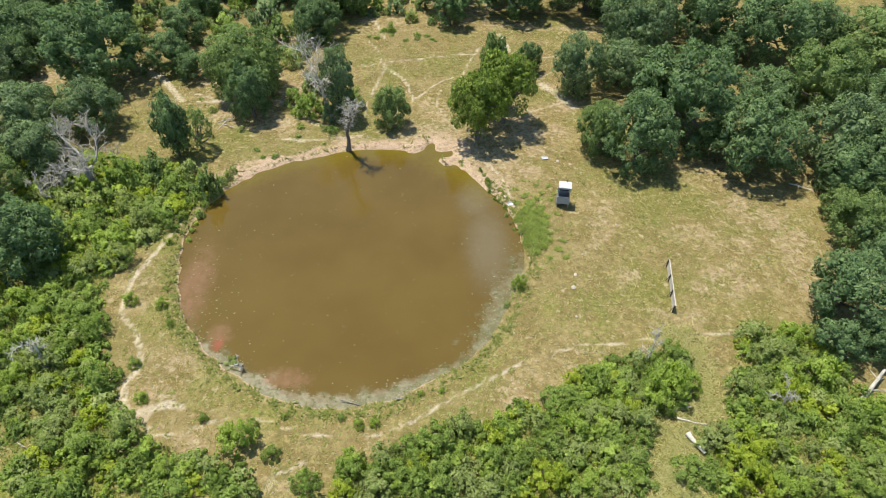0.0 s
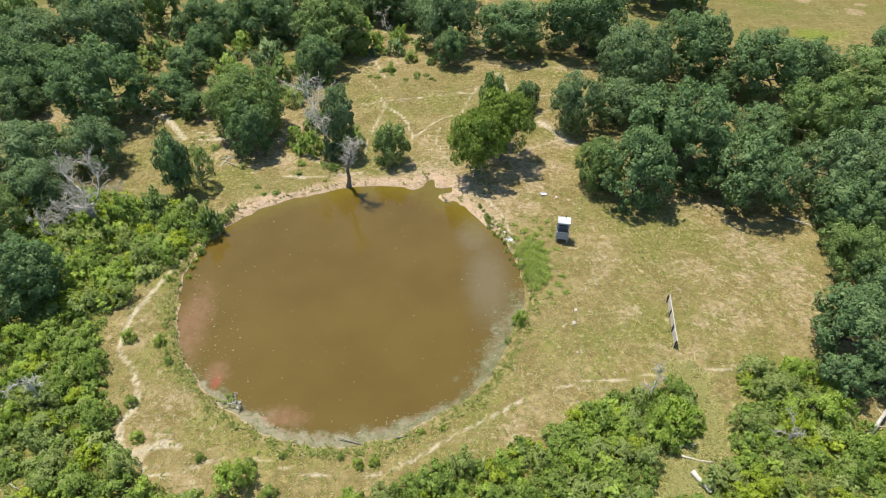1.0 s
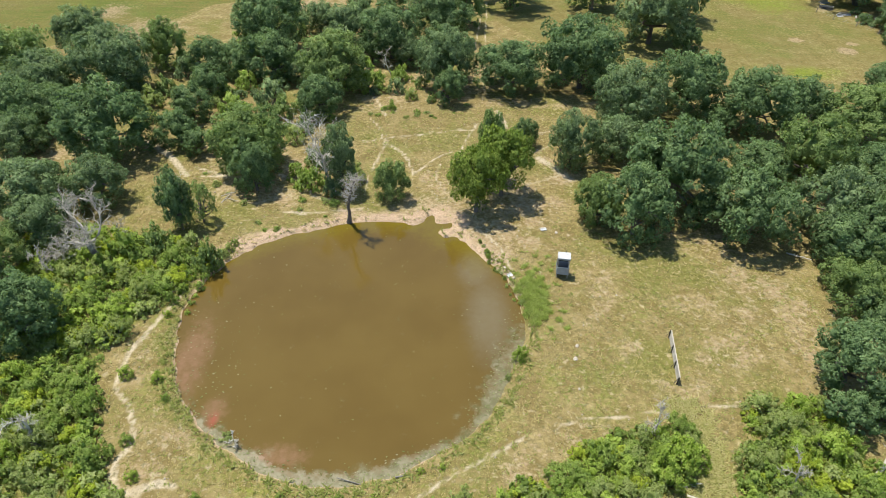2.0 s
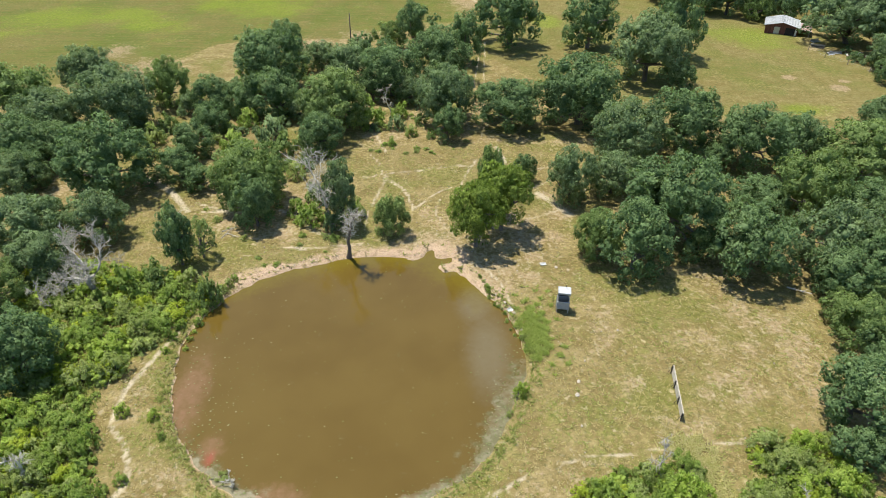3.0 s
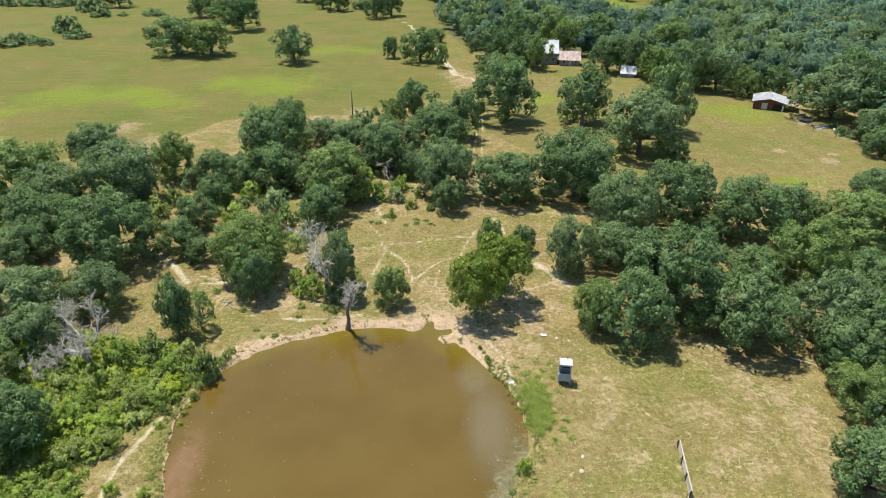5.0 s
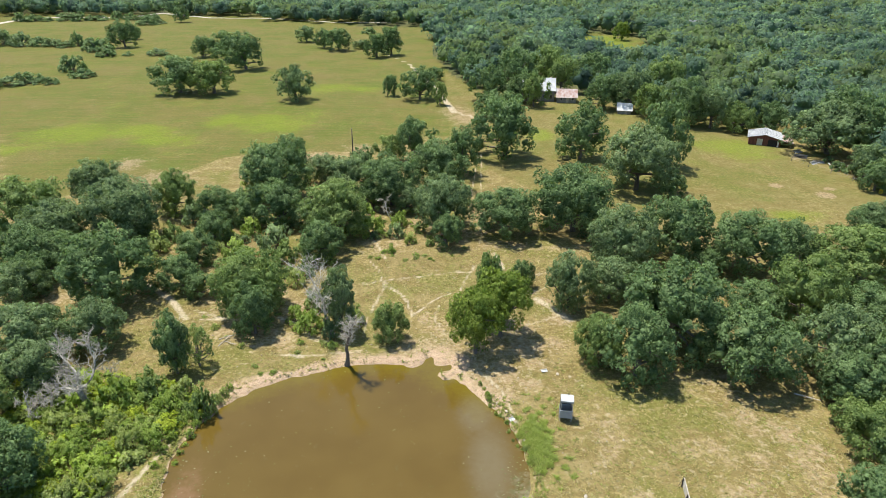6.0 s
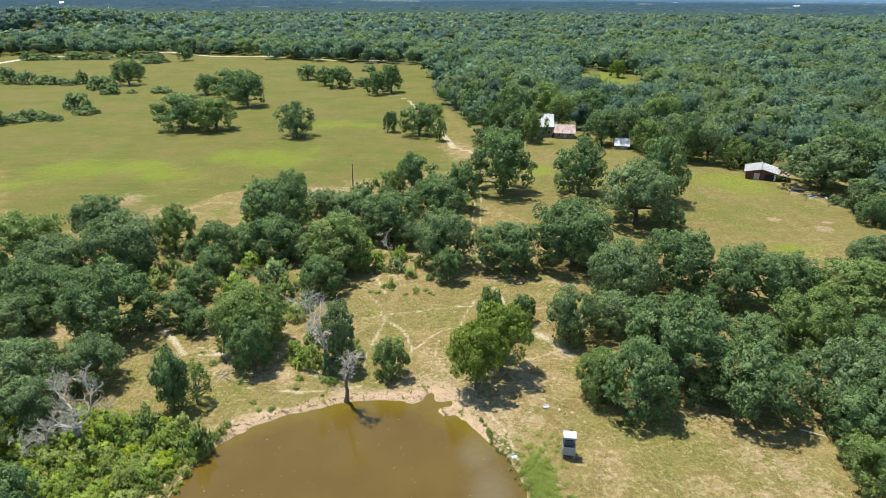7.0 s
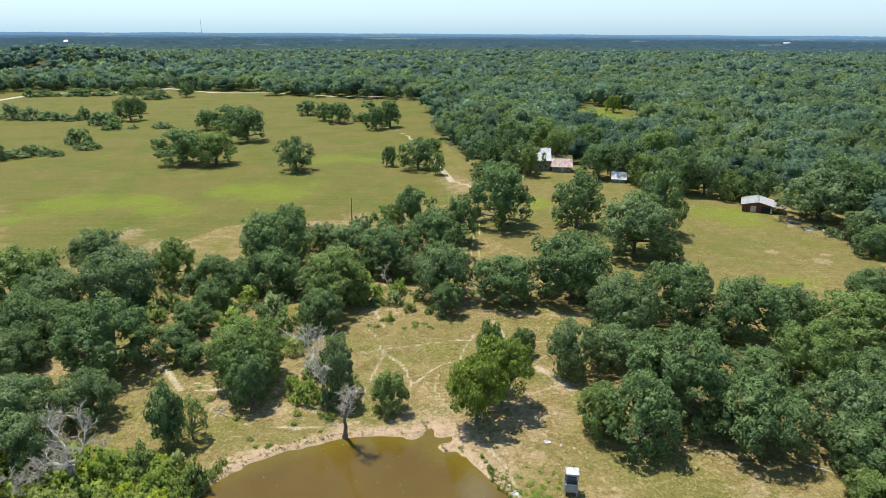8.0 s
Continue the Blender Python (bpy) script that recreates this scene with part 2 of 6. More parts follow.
def water_mat():
    k = Mat("muddy_water", 0.05, 0, 0.85)
    k.b.inputs["IOR"].default_value = 1.33
    n = lambda s, d=3.0, st=None: k.noise(s, d, 0.6, local=False, stretch=st)
    broad, fine = n(0.08), n(1.5, 4)
    c = k.mix(k.ramp(broad, 0.3, 0.7), (0.114, 0.072, 0.013), (0.134, 0.088, 0.018))
    wob = k.math("MULTIPLY", k.math("SUBTRACT", fine, 0.5), 0.9)
    # olive over the northern shallows paints in the reflection of the trees
    c = k.mix(k.ramp(k.math("ADD", k.attr("shallow"), wob), 0.2, 1.1, 0, 0.8), c, (0.155, 0.118, 0.014))
    c = k.mix(k.ramp(k.math("ADD", k.attr("pink"), wob), 0.3, 1.3, 0, 0.7), c, (0.30, 0.165, 0.10))
    patchy = k.math("MULTIPLY", k.math("SUBTRACT", n(0.7, 5), 0.5), 2.4)
    c = k.mix(k.ramp(k.math("ADD", k.attr("scum"), patchy), 0.3, 0.95, 0, 0.75), c, k.mix(k.ramp(fine, 0.4, 0.6), (0.125, 0.125, 0.05), (0.22, 0.205, 0.115)))
    # pale grey reflection of the bright sky painted into the water colour
    c = k.mix(k.ramp(k.math("ADD", k.attr("sky_sheen"), k.math("MULTIPLY", wob, 0.5)), 0.15, 1.3, 0, 0.5), c, (0.20, 0.175, 0.115))
    c = k.mix(k.math("MULTIPLY", k.attr("red"), 0.6), c, (0.34, 0.07, 0.05))
    k.color(c)
    k.link(k.ramp(k.math("ADD", k.attr("scum"), wob), 0.3, 0.9, 0.05, 0.5), k.b.inputs["Roughness"])
    k.bump(n(2.5, 3), 0.03, 0.01)
    return k.m


def blade_mat(name, a, b, c3, through_light=0.4):
    k = Mat(name, 0.8, 0, 0.1)
    r = k.island()
    c = k.mix(k.ramp(r, 0.6, 1.0), k.mix(k.ramp(r, 0.0, 0.6), a, b), c3)
    k.color(c)
    tr = k.t.nodes.new("ShaderNodeBsdfTranslucent")
    k.link(c, tr.inputs["Color"])
    ms = k.t.nodes.new("ShaderNodeMixShader")
    ms.inputs[0].default_value = through_light
    k.link(k.b.outputs[0], ms.inputs[1])
    k.link(tr.outputs[0], ms.inputs[2])
    k.link(ms.outputs[0], k.t.nodes["Material Output"].inputs["Surface"])
    return k.m


GROUND, WATER = ground_mat(), water_mat()
GRASS = blade_mat("grass_blades", (0.30, 0.27, 0.08), (0.44, 0.37, 0.16), (0.55, 0.46, 0.24))
LANE_GRASS = blade_mat("lane_grass_blades", (0.34, 0.35, 0.11), (0.52, 0.49, 0.20), (0.66, 0.59, 0.31), 0.5)
TALL_WEED = blade_mat("tall_weed_leaves", (0.24, 0.32, 0.06), (0.36, 0.44, 0.10), (0.48, 0.52, 0.19), 0.5)
WEED = blade_mat("green_weeds", (0.20, 0.235, 0.05), (0.29, 0.32, 0.085), (0.42, 0.42, 0.17))
UNDER = blade_mat("undergrowth_leaves", (0.25, 0.32, 0.07), (0.37, 0.44, 0.12), (0.50, 0.53, 0.2), 0.5)
ALGAE = blade_mat("floating_algae", (0.12, 0.15, 0.045), (0.23, 0.255, 0.10), (0.38, 0.36, 0.22))

# ---- mesh helpers ----


def mesh_of(name, verts, faces, material=None, smooth=False):
    """verts: rows of x, y, z; faces: rows of equal length, or a list."""
    me = bpy.data.meshes.new(name)
    verts = np.asarray(verts, dtype=np.float32)
    if isinstance(faces, np.ndarray):
        n, k = faces.shape
        me.vertices.add(len(verts))
        me.vertices.foreach_set("co", verts.ravel())
        me.loops.add(n * k)
        me.loops.foreach_set("vertex_index", faces.astype(np.int32).ravel())
        me.polygons.add(n)
        me.polygons.foreach_set("loop_start", np.arange(0, n * k, k, dtype=np.int32))
        me.update(calc_edges=True)
    else:
        me.from_pydata(verts.tolist(), [], faces)
        me.update()
    if smooth:
        me.polygons.foreach_set("use_smooth", np.ones(len(me.polygons), dtype=bool))
    if material:
        me.materials.append(material)
    return me


def piece(name, me, parent=None, m=None, label=""):
    ob = new(name, me)
    if parent is not None:
        ob.parent = parent
    if m is not None:
        ob.matrix_basis = m
    return tagged(ob, label)


def part(name, bm, material, parent, label=""):
    me = bpy.data.meshes.new(name)
    bm.to_mesh(me)
    bm.free()
    me.materials.append(material)
    return piece(name, me, parent, None, label)


def thing(name, m, label, category, group="", kind=""):
    ob = new(name)
    ob.empty_display_size = 0.3
    ob.matrix_basis = m
    return tagged(ob, label, category, group, kind)


def box(sx, sy, sz, x=0, y=0, z=0, bevel=0.01, m=None):
    """A bevelled block; z is its underside."""
    bm = bmesh.new()
    bmesh.ops.create_cube(bm, size=1, matrix=Matrix.Translation((x, y, z + sz / 2)) @ Matrix.Diagonal((sx, sy, sz, 1)))
    if bevel:
        bmesh.ops.bevel(bm, geom=bm.edges[:], offset=bevel, segments=1, affect="EDGES")
    if m is not None:
        bm.transform(m)
    return bm


class Tubes:
    """Tapered limbs gathered into one mesh."""

    def __init__(self, sides=6):
        self.v, self.f, self.sides = [], [], sides

    def limb(self, pts, radii):
        n, base = self.sides, len(self.v)
        for i, (p, r) in enumerate(zip(pts, radii)):
            d = (Vector(pts[min(i + 1, len(pts) - 1)]) - Vector(pts[max(i - 1, 0)])).normalized()
            a = d.orthogonal().normalized()
            b = d.cross(a)
            for s in range(n):
                q = 2 * math.pi * s / n
                self.v.append(tuple(Vector(p) + (a * math.cos(q) + b * math.sin(q)) * r))
        for i in range(len(pts) - 1):
            for s in range(n):
                s2 = (s + 1) % n
                self.f.append((base + i * n + s, base + i * n + s2, base + (i + 1) * n + s2, base + (i + 1) * n + s))
        self.f.append(tuple(base + (len(pts) - 1) * n + s for s in range(n)))

    def mesh(self, name, material):
        return mesh_of(name, self.v, self.f, material, smooth=True)


def crooked(rng, p, d, length, r0, r1, steps=5, wander=0.25, lift=0.0):
    pts, radii = [Vector(p)], [r0]
    d = Vector(d).normalized()
    for i in range(steps):
        d = (d + Vector(rng.normal(0, wander, 3)) + Vector((0, 0, lift))).normalized()
        pts.append(pts[-1] + d * length / steps)
        radii.append(r0 + (r1 - r0) * (i + 1) / steps)
    return pts, radii, d

# ---- the lie of the land ----
WATER_Z = -0.35
POND = np.array([(-12.3, 72.3), (-9.4, 72.6), (-6.3, 72.8), (-2.8, 72.0), (-1.4, 72.8), (-1.0, 74.1), (-0.3, 74.4), (-0.0, 72.5), (1.4, 72.3), (2.4, 72.6), (2.3, 71.8), (0.9, 71.3), (0.2, 70.2), (1.2, 69.2), (2.7, 69.5), (3.2, 68.4), (4.2, 68.3), (4.8, 66.4), (6.0, 64.9), (7.7, 62.8), (8.7, 60.8), (9.5, 59.1), (10.2, 55.6), (10.4, 52.3), (9.9, 49.2), (8.5, 46.7), (7.7, 44.7), (6.7, 42.4), (5.1, 39.8), (3.0, 37.7), (0.8, 36.1), (-1.4, 34.8), (-3.5, 33.7), (-6.1, 32.9), (-8.6, 32.5), (-11.3, 32.6), (-14.0, 33.2), (-16.0, 34.1), (-18.2, 35.6), (-20.1, 36.9), (-21.8, 38.2), (-23.8, 40.2), (-25.5, 42.4), (-26.9, 45.0), (-27.8, 47.8), (-28.7, 51.3), (-29.2, 54.5), (-28.9, 57.4), (-28.0, 60.6), (-26.6, 63.3), (-24.9, 65.4), (-23.1, 67.4), (-20.4, 69.1), (-16.9, 70.4), (-13.9, 71.4)])
TRAILS_SHORE = [
    (-0.12, [(-30.1, 62.3), (-30.3, 57.0), (-31.3, 53.6), (-32.3, 50.0), (-33.0, 47.9), (-32.9, 45.8), (-32.4, 43.1), (-30.2, 41.0), (-28.8, 38.5), (-28.2, 36.6), (-28.9, 35.0), (-28.7, 33.4)]),
    (0.02, [(-24.9, 29.5), (-23.2, 29.5), (-21.0, 30.3), (-18.4, 31.3), (-15.0, 30.9), (-11.8, 29.8), (-8.7, 29.3), (-6.2, 29.2), (-3.8, 29.9), (-1.3, 31.2), (1.3, 33.1), (4.5, 34.9), (7.4, 36.6), (9.1, 37.6)]),
    (0.0, [(11.7, 38.6), (14.4, 39.5), (17.9, 39.7), (22.1, 40.4), (26.2, 40.8), (31.0, 41.3)]),
    (0.0, [(-13.9, 24.2), (-13.7, 25.7), (-12.2, 26.2), (-10.7, 27.2)]),
    (0.0, [(7.5, 102.1), (5.4, 97.1), (3.9, 91.6)]),
    (0.0, [(13.8, 82.0), (19.7, 85.3)]),
]
TRAILS_WEST = [
    (0.0, [(-49.8, 96.4), (-43.8, 92.0), (-41.0, 88.6), (-39.6, 86.2)]),
    (0.0, [(-36.1, 83.9), (-31.5, 84.0), (-25.5, 83.3)]),
    (-0.08, [(5.2, 71.0), (7.0, 69.4), (8.4, 67.2), (8.9, 65.5), (9.6, 62.4), (9.8, 60.8)]),
    (0.0, [(-34.4, 112.7), (-31.5, 106.1), (-31.1, 101.9)]),
    (0.0, [(14.8, 97.4), (23.9, 101.1), (27.9, 101.7)]),
    (-0.5, [(16.8, 90.2), (19.9, 86.1), (20.8, 83.7)]),
    (0.15, [(-29.4, 73.8), (-26.4, 72.3), (-21.1, 73.2), (-13.5, 74.9), (-5.6, 75.7)]),
    (0.07, [(-11.8, 104.4), (-9.9, 100.6), (-8.8, 96.2), (-8.8, 92.3), (-9.6, 88.9), (-10.3, 84.3), (-10.6, 78.9)]),
    (0.07, [(-8.3, 95.6), (-4.6, 91.0), (-3.4, 85.5), (-3.4, 81.2)]),
    (0.0, [(-3.4, 85.0), (0.2, 90.3), (2.9, 92.2)]),
]
TRAILS_NORTH = [
    (-0.1, [(-13.1, 115.5), (-11.2, 111.9), (-9.0, 104.9)]),
    (-0.2, [(-24.1, 84.6), (-21.0, 82.5), (-17.4, 78.2), (-15.4, 77.8)]),
    (-0.05, [(-21.5, 74.3), (-14.1, 74.8), (-10.5, 75.6)]),
    (-0.35, [(-49.9, 95.3), (-46.7, 93.2), (-43.0, 90.2), (-40.3, 86.9), (-38.1, 84.2)]),
    (-0.1, [(-37.5, 86.5), (-32.8, 84.5), (-28.6, 83.4)]),
    (0.05, [(-12.1, 94.7), (-6.8, 97.1), (0.7, 98.9), (7.4, 100.0)]),
    (-0.3, [(11.3, 107.4), (12.3, 101.2)]),
    (-0.25, [(-28.7, 33.4), (-27.9, 31.8), (-28.4, 30.8)]),
    (-0.25, [(-28.4, 30.8), (-26.4, 31.7), (-24.2, 32.6), (-22.8, 32.2)]),
    (-0.1, [(-26.3, 31.2), (-24.9, 29.5)]),
    (0.0, [(13.3, 172.3), (10.7, 136.7), (10.2, 126.4), (8.9, 111.9)]),
    (0.0, [(12.3, 170.6), (8.8, 140.5), (8.3, 126.4)]),
]
TRAILS_EAST = [
    (-1.2, [(-45.3, 408.7), (-27.6, 365.5), (-13.2, 328.3), (-0.0, 266.7), (7.1, 222.0), (13.8, 215.1)]),
]
TRAILS_CLEARING = [
    (0.02, [(-11.7, 103.9), (-9.6, 99.5), (-8.5, 94.4), (-9.1, 89.7), (-10.1, 85.3)]),
    (0.02, [(-8.5, 94.4), (-6.0, 92.1), (-4.3, 88.8), (-3.4, 84.5)]),
    (0.12, [(-12.4, 95.4), (-2.9, 97.5), (3.1, 99.7), (9.2, 102.6)]),
    (0.0, [(0.7, 88.0), (0.1, 83.7), (1.8, 79.7)]),
    (0.0, [(16.0, 91.8), (20.9, 95.8)]),
    (0.02, [(17.9, 70.0), (20.2, 66.3)]),
]
PATHS = TRAILS_SHORE + TRAILS_WEST + TRAILS_NORTH + TRAILS_EAST + TRAILS_CLEARING
BARE = [(5.3, 70.4, 8.5, 6.6), (12.9, 76.7, 4.9, 4.2), (-0.8, 74.5, 7.1, 3.3), (-30.9, 92.4, 8.1, 5.3), (-24.6, 78.8, 5.7, 3.8), (-21.7, 85.8, 3.4, 5.8), (-30.8, 80.9, 3.0, 3.9), (3.5, 72.2, 4.7, 3.9), (6.0, 68.2, 3.0, 4.4), (1.5, 75.2, 4.0, 3.6), (11.2, 81.2, 5.0, 3.6), (19.6, 84.5, 3.1, 3.2), (-1.7, 76.5, 3.2, 3.5), (-5.5, 73.7, 4.7, 1.3), (4.6, 71.7, 2.7, 3.2), (6.7, 67.0, 1.6, 2.6), (-21.8, 68.8, 3.7, 1.1), (-24.9, 65.8, 1.6, 1.6)]
BARE_CLEARING = [(17.5, 89.1, 2.2, 2.2), (19.8, 86.4, 2.4, 1.8), (16.0, 92.2, 1.6, 1.6), (-1.2, 84.3, 1.6, 2.0), (1.8, 78.6, 2.6, 2.4), (-1.1, 77.5, 3.0, 1.5), (10.3, 80.3, 3.2, 2.0), (9.7, 65.9, 1.4, 2.2), (12.2, 68.3, 2.4, 1.2), (13.8, 72.6, 2.6, 1.6), (35.5, 67.6, 3.0, 2.2), (38.6, 61.8, 2.0, 2.6), (41.5, 58.3, 2.2, 2.0), (44.0, 55.6, 1.8, 1.8), (17.4, 77.2, 2.2, 2.0)]
BARE_EAST = [(37.6, 67.6, 5.3, 4.9), (40.0, 59.7, 6.4, 4.8), (42.1, 51.0, 3.9, 10.0), (21.6, 49.0, 2.5, 1.7), (29.3, 47.4, 1.5, 1.7), (14.1, 37.6, 3.9, 2.0), (-25.7, 34.1, 3.1, 3.4), (-61.0, 91.5, 4.4, 7.0), (-46.0, 92.0, 4.4, 4.4), (-32.8, 85.5, 5.1, 4.8), (-8.5, 111.2, 7.2, 5.0), (25.2, 43.4, 3.6, 2.3), (7.9, 74.6, 7.2, 5.5), (33.7, 49.2, 4.5, 3.5), (8.2, 116.5, 6.4, 4.9), (-11.9, 74.2, 4.7, 1.3), (19.9, 57.3, 2.8, 6.1), (-13.5, 25.4, 1.9, 1.2)]
BARE_THIN = [(8.7, 33.7, 4.8, 2.4), (0.7, 80.9, 3.3, 4.5), (-12.1, 36.7, 1.1, 0.3), (-25.0, 36.4, 4.6, 3.6), (-27.2, 31.6, 3.4, 1.8), (-31.5, 47.0, 2.0, 4.0), (-20.5, 28.4, 4.0, 1.5), (36.5, 54.0, 5.0, 2.6), (31.0, 56.5, 4.0, 2.0), (14.0, 111.0, 9.0, 3.0), (24.0, 109.0, 8.0, 3.0), (4.0, 113.0, 5.0, 3.0), (34.0, 107.0, 5.0, 3.0), (9.6, 123.0, 2.6, 9.0), (-2.0, 121.0, 6.0, 4.0), (-12.0, 108.0, 5.0, 3.0), (33.4, 46.6, 2.2, 1.0), (20.6, 49.2, 1.8, 1.2), (30.4, 53.0, 1.0, 0.8), (28.9, 47.2, 1.0, 1.0)]
BARE_FAR = [(83.9, 146.0, 2.0, 1.7), (92.6, 139.2, 2.4, 2.3), (95.9, 143.5, 1.7, 1.2), (-80.9, 160.2, 5.9, 6.8), (-68.0, 148.8, 8.3, 8.6), (10.8, 215.0, 7.9, 11.9), (101.0, 168.0, 3.2, 2.2), (-32.3, 167.8, 7.8, 6.4), (7.1, 223.8, 6.2, 9.1), (-20.7, 176.2, 6.6, 5.8), (-12.6, 136.8, 10.4, 11.1)]
LUSH = [(-39.2, 64.9, 7.9, 4.6), (22.8, 34.5, 3.2, 3.7), (20.1, 28.2, 3.0, 4.3), (12.0, 57.2, 1.9, 5.0), (7.9, 40.3, 2.3, 4.3), (-22.0, 34.1, 2.6, 3.1), (-28.8, 47.5, 1.8, 6.6), (-29.1, 41.3, 2.3, 4.3), (25.3, 33.9, 2.7, 4.3), (-10.5, 31.2, 6.1, 1.0), (9.5, 64.7, 2.2, 2.3), (11.7, 45.6, 2.4, 4.8)]
LUSH_FAR = [(-111.0, 190.0, 15.0, 16.0), (-93.0, 196.0, 11.0, 12.0), (-53.0, 207.0, 17.0, 19.0), (-69.0, 210.0, 9.0, 11.0), (-81.0, 184.0, 12.0, 8.0), (-38.0, 264.0, 20.0, 9.0), (-124.0, 172.0, 12.0, 8.0), (88.5, 179.4, 13.0, 12.0), (33.0, 192.2, 5.4, 8.3), (77.9, 126.1, 6.2, 3.9), (108.0, 420.0, 25.0, 60.0)]
FIELD_WEST = np.array([(-99.1, 137.0), (-86.3, 136.9), (-69.0, 144.6), (-57.3, 167.8), (-39.7, 173.3), (-20.4, 173.3), (14.2, 206.9), (18.2, 266.9), (9.2, 291.7), (-0.9, 359.3), (-1.0, 458.1), (26.7, 459.0), (-15.3, 504.5), (-74.7, 515.4), (-134.0, 536.3), (-213.1, 523.4), (-289.5, 539.4), (-324.7, 528.1), (-311.6, 465.5)])
FIELD_EAST = np.array([(39.3, 129.6), (67.2, 224.2), (78.4, 203.3), (103.2, 207.4), (98.1, 192.5), (101.0, 168.0), (110.1, 142.3), (86.4, 119.9), (60.1, 117.1), (56.9, 126.2)])
YARD = np.array([(10, 165), (14, 207), (18, 268), (32, 256), (66, 246), (72, 224), (78, 203), (100, 205), (100, 168), (60, 117), (39, 117)])
CLEARING = np.array([(78, 318), (112, 318), (142, 446), (112, 470), (92, 430)])
GLADES = [(-455, 690, 26, 90), (-560, 860, 30, 110), (545, 800, 45, 120), (300, 560, 18, 60), (-240, 660, 14, 90)]
SCRUB = np.array([(-56.5, 126.6), (-44.0, 133.3), (-28.3, 144.5), (-14.8, 133.2), (-13.9, 112.1), (-20.6, 100.4), (-27.9, 90.7), (-40.4, 92.6), (-53.1, 109.7)])
LANE = np.array([(25.0, 40.0), (24.6, 33.5), (22.0, 29.0), (20.5, 23.0)])
THICKETS = [
    np.array([(5.9, 31.4), (12.5, 34.4), (14.6, 37.0), (25.2, 39.1), (24.0, 33.9), (18.9, 30.3), (17.9, 24.0), (-7.6, 23.9), (-6.9, 26.4)]),
    np.array([(31.6, 41.3), (39.3, 41.3), (41.3, 30.5), (38.0, 24.1), (20.5, 24.0), (23.1, 28.2), (27.7, 31.5)]),
    np.array([(-54.5, 71.7), (-47.0, 70.2), (-37.8, 67.3), (-31.4, 66.7), (-28.5, 63.4), (-31.5, 56.5), (-32.9, 54.6), (-35.4, 49.1), (-34.8, 42.7), (-30.1, 33.4), (-26.2, 29.5), (-17.5, 26.4), (-13.6, 23.9), (-35.2, 23.8), (-46.9, 47.3)]),
]


def seg_dist(px, py, pts, closed=False):
    """Distance from points to a line of segments."""
    best = np.full(px.shape, 1e9)
    pts = np.asarray(pts, float)
    for (ax, ay), (bx, by) in zip(pts, np.roll(pts, -1, 0)) if closed else zip(pts[:-1], pts[1:]):
        dx, dy = bx - ax, by - ay
        s = np.clip(((px - ax) * dx + (py - ay) * dy) / (dx * dx + dy * dy + 1e-9), 0, 1)
        best = np.minimum(best, np.hypot(px - ax - s * dx, py - ay - s * dy))
    return best


def inside(px, py, poly):
    hit = np.zeros(px.shape, bool)
    for (ax, ay), (bx, by) in zip(poly, np.roll(poly, -1, 0)):
        cross = ((ay > py) != (by > py)) & (px < (bx - ax) * (py - ay) / (by - ay + 1e-12) + ax)
        hit ^= cross
    return hit


def waves(x, y, length):
    """A smooth uneven field between about -1 and 1."""
    k = 2 * math.pi / length
    return (np.sin(k * x + 1.3 * np.sin(0.7 * k * y)) + np.sin(k * (0.6 * y - 0.8 * x) + 2.1) + np.sin(k * (1.1 * y + 0.3 * x) + 1.7 * np.sin(0.5 * k * x))) / 3


def pond_dist(x, y):
    d = np.full(x.shape, 60.0)
    near = (np.abs(x + 9) < 70) & (np.abs(y - 52) < 70)
    px, py = x[near], y[near]
    d[near] = seg_dist(px, py, POND, True) * np.where(inside(px, py, POND), -1, 1)
    return d + 0.25 * waves(x, y, 3.1)


def knoll(x, y):
    """The one low hill, under the woods beyond the road."""
    return 19 * np.exp(-(((x + 465) / 120) ** 2) - (((y - 850) / 95) ** 2))


def height(x, y, d=None):
    x, y = np.asarray(x, float), np.asarray(y, float)
    d = pond_dist(x, y) if d is None else d
    edge = WATER_Z + 0.42 * np.clip(d / 0.9, 0, 1) ** 0.7 + 0.45 * np.clip(d, -3.5, 0)
    roll = 0.14 * waves(x, y, 23) + 0.05 * waves(x, y, 5.3)
    return edge - 0.07 + roll * np.clip((d - 0.6) / 4, 0, 1) + knoll(x, y)


def at_ground(x, y):
    return float(height(np.array([float(x)]), np.array([float(y)]))[0])


def soft_spots(x, y, spots):
    out = np.zeros(x.shape)
    for cx, cy, rx, ry in spots:
        q = np.hypot((x - cx) / rx, (y - cy) / ry)
        out = np.maximum(out, np.clip(1.35 - q, 0, 1))
    return out


def graded(lo, hi, a, b, step, growth, back):
    mid = list(np.arange(a, b + 1e-6, step))
    up, s = [], step
    while (up[-1] if up else b) < hi:
        s *= growth
        up.append((up[-1] if up else b) + s)
    down, s = [], step
    while (down[-1] if down else a) > lo:
        s *= back
        down.append((down[-1] if down else a) - s)
    return np.array(down[::-1] + mid + up)


def set_attr(me, name, values):
    me.attributes.new(name, "FLOAT", "POINT").data.foreach_set("value", values.astype(np.float32).ravel())


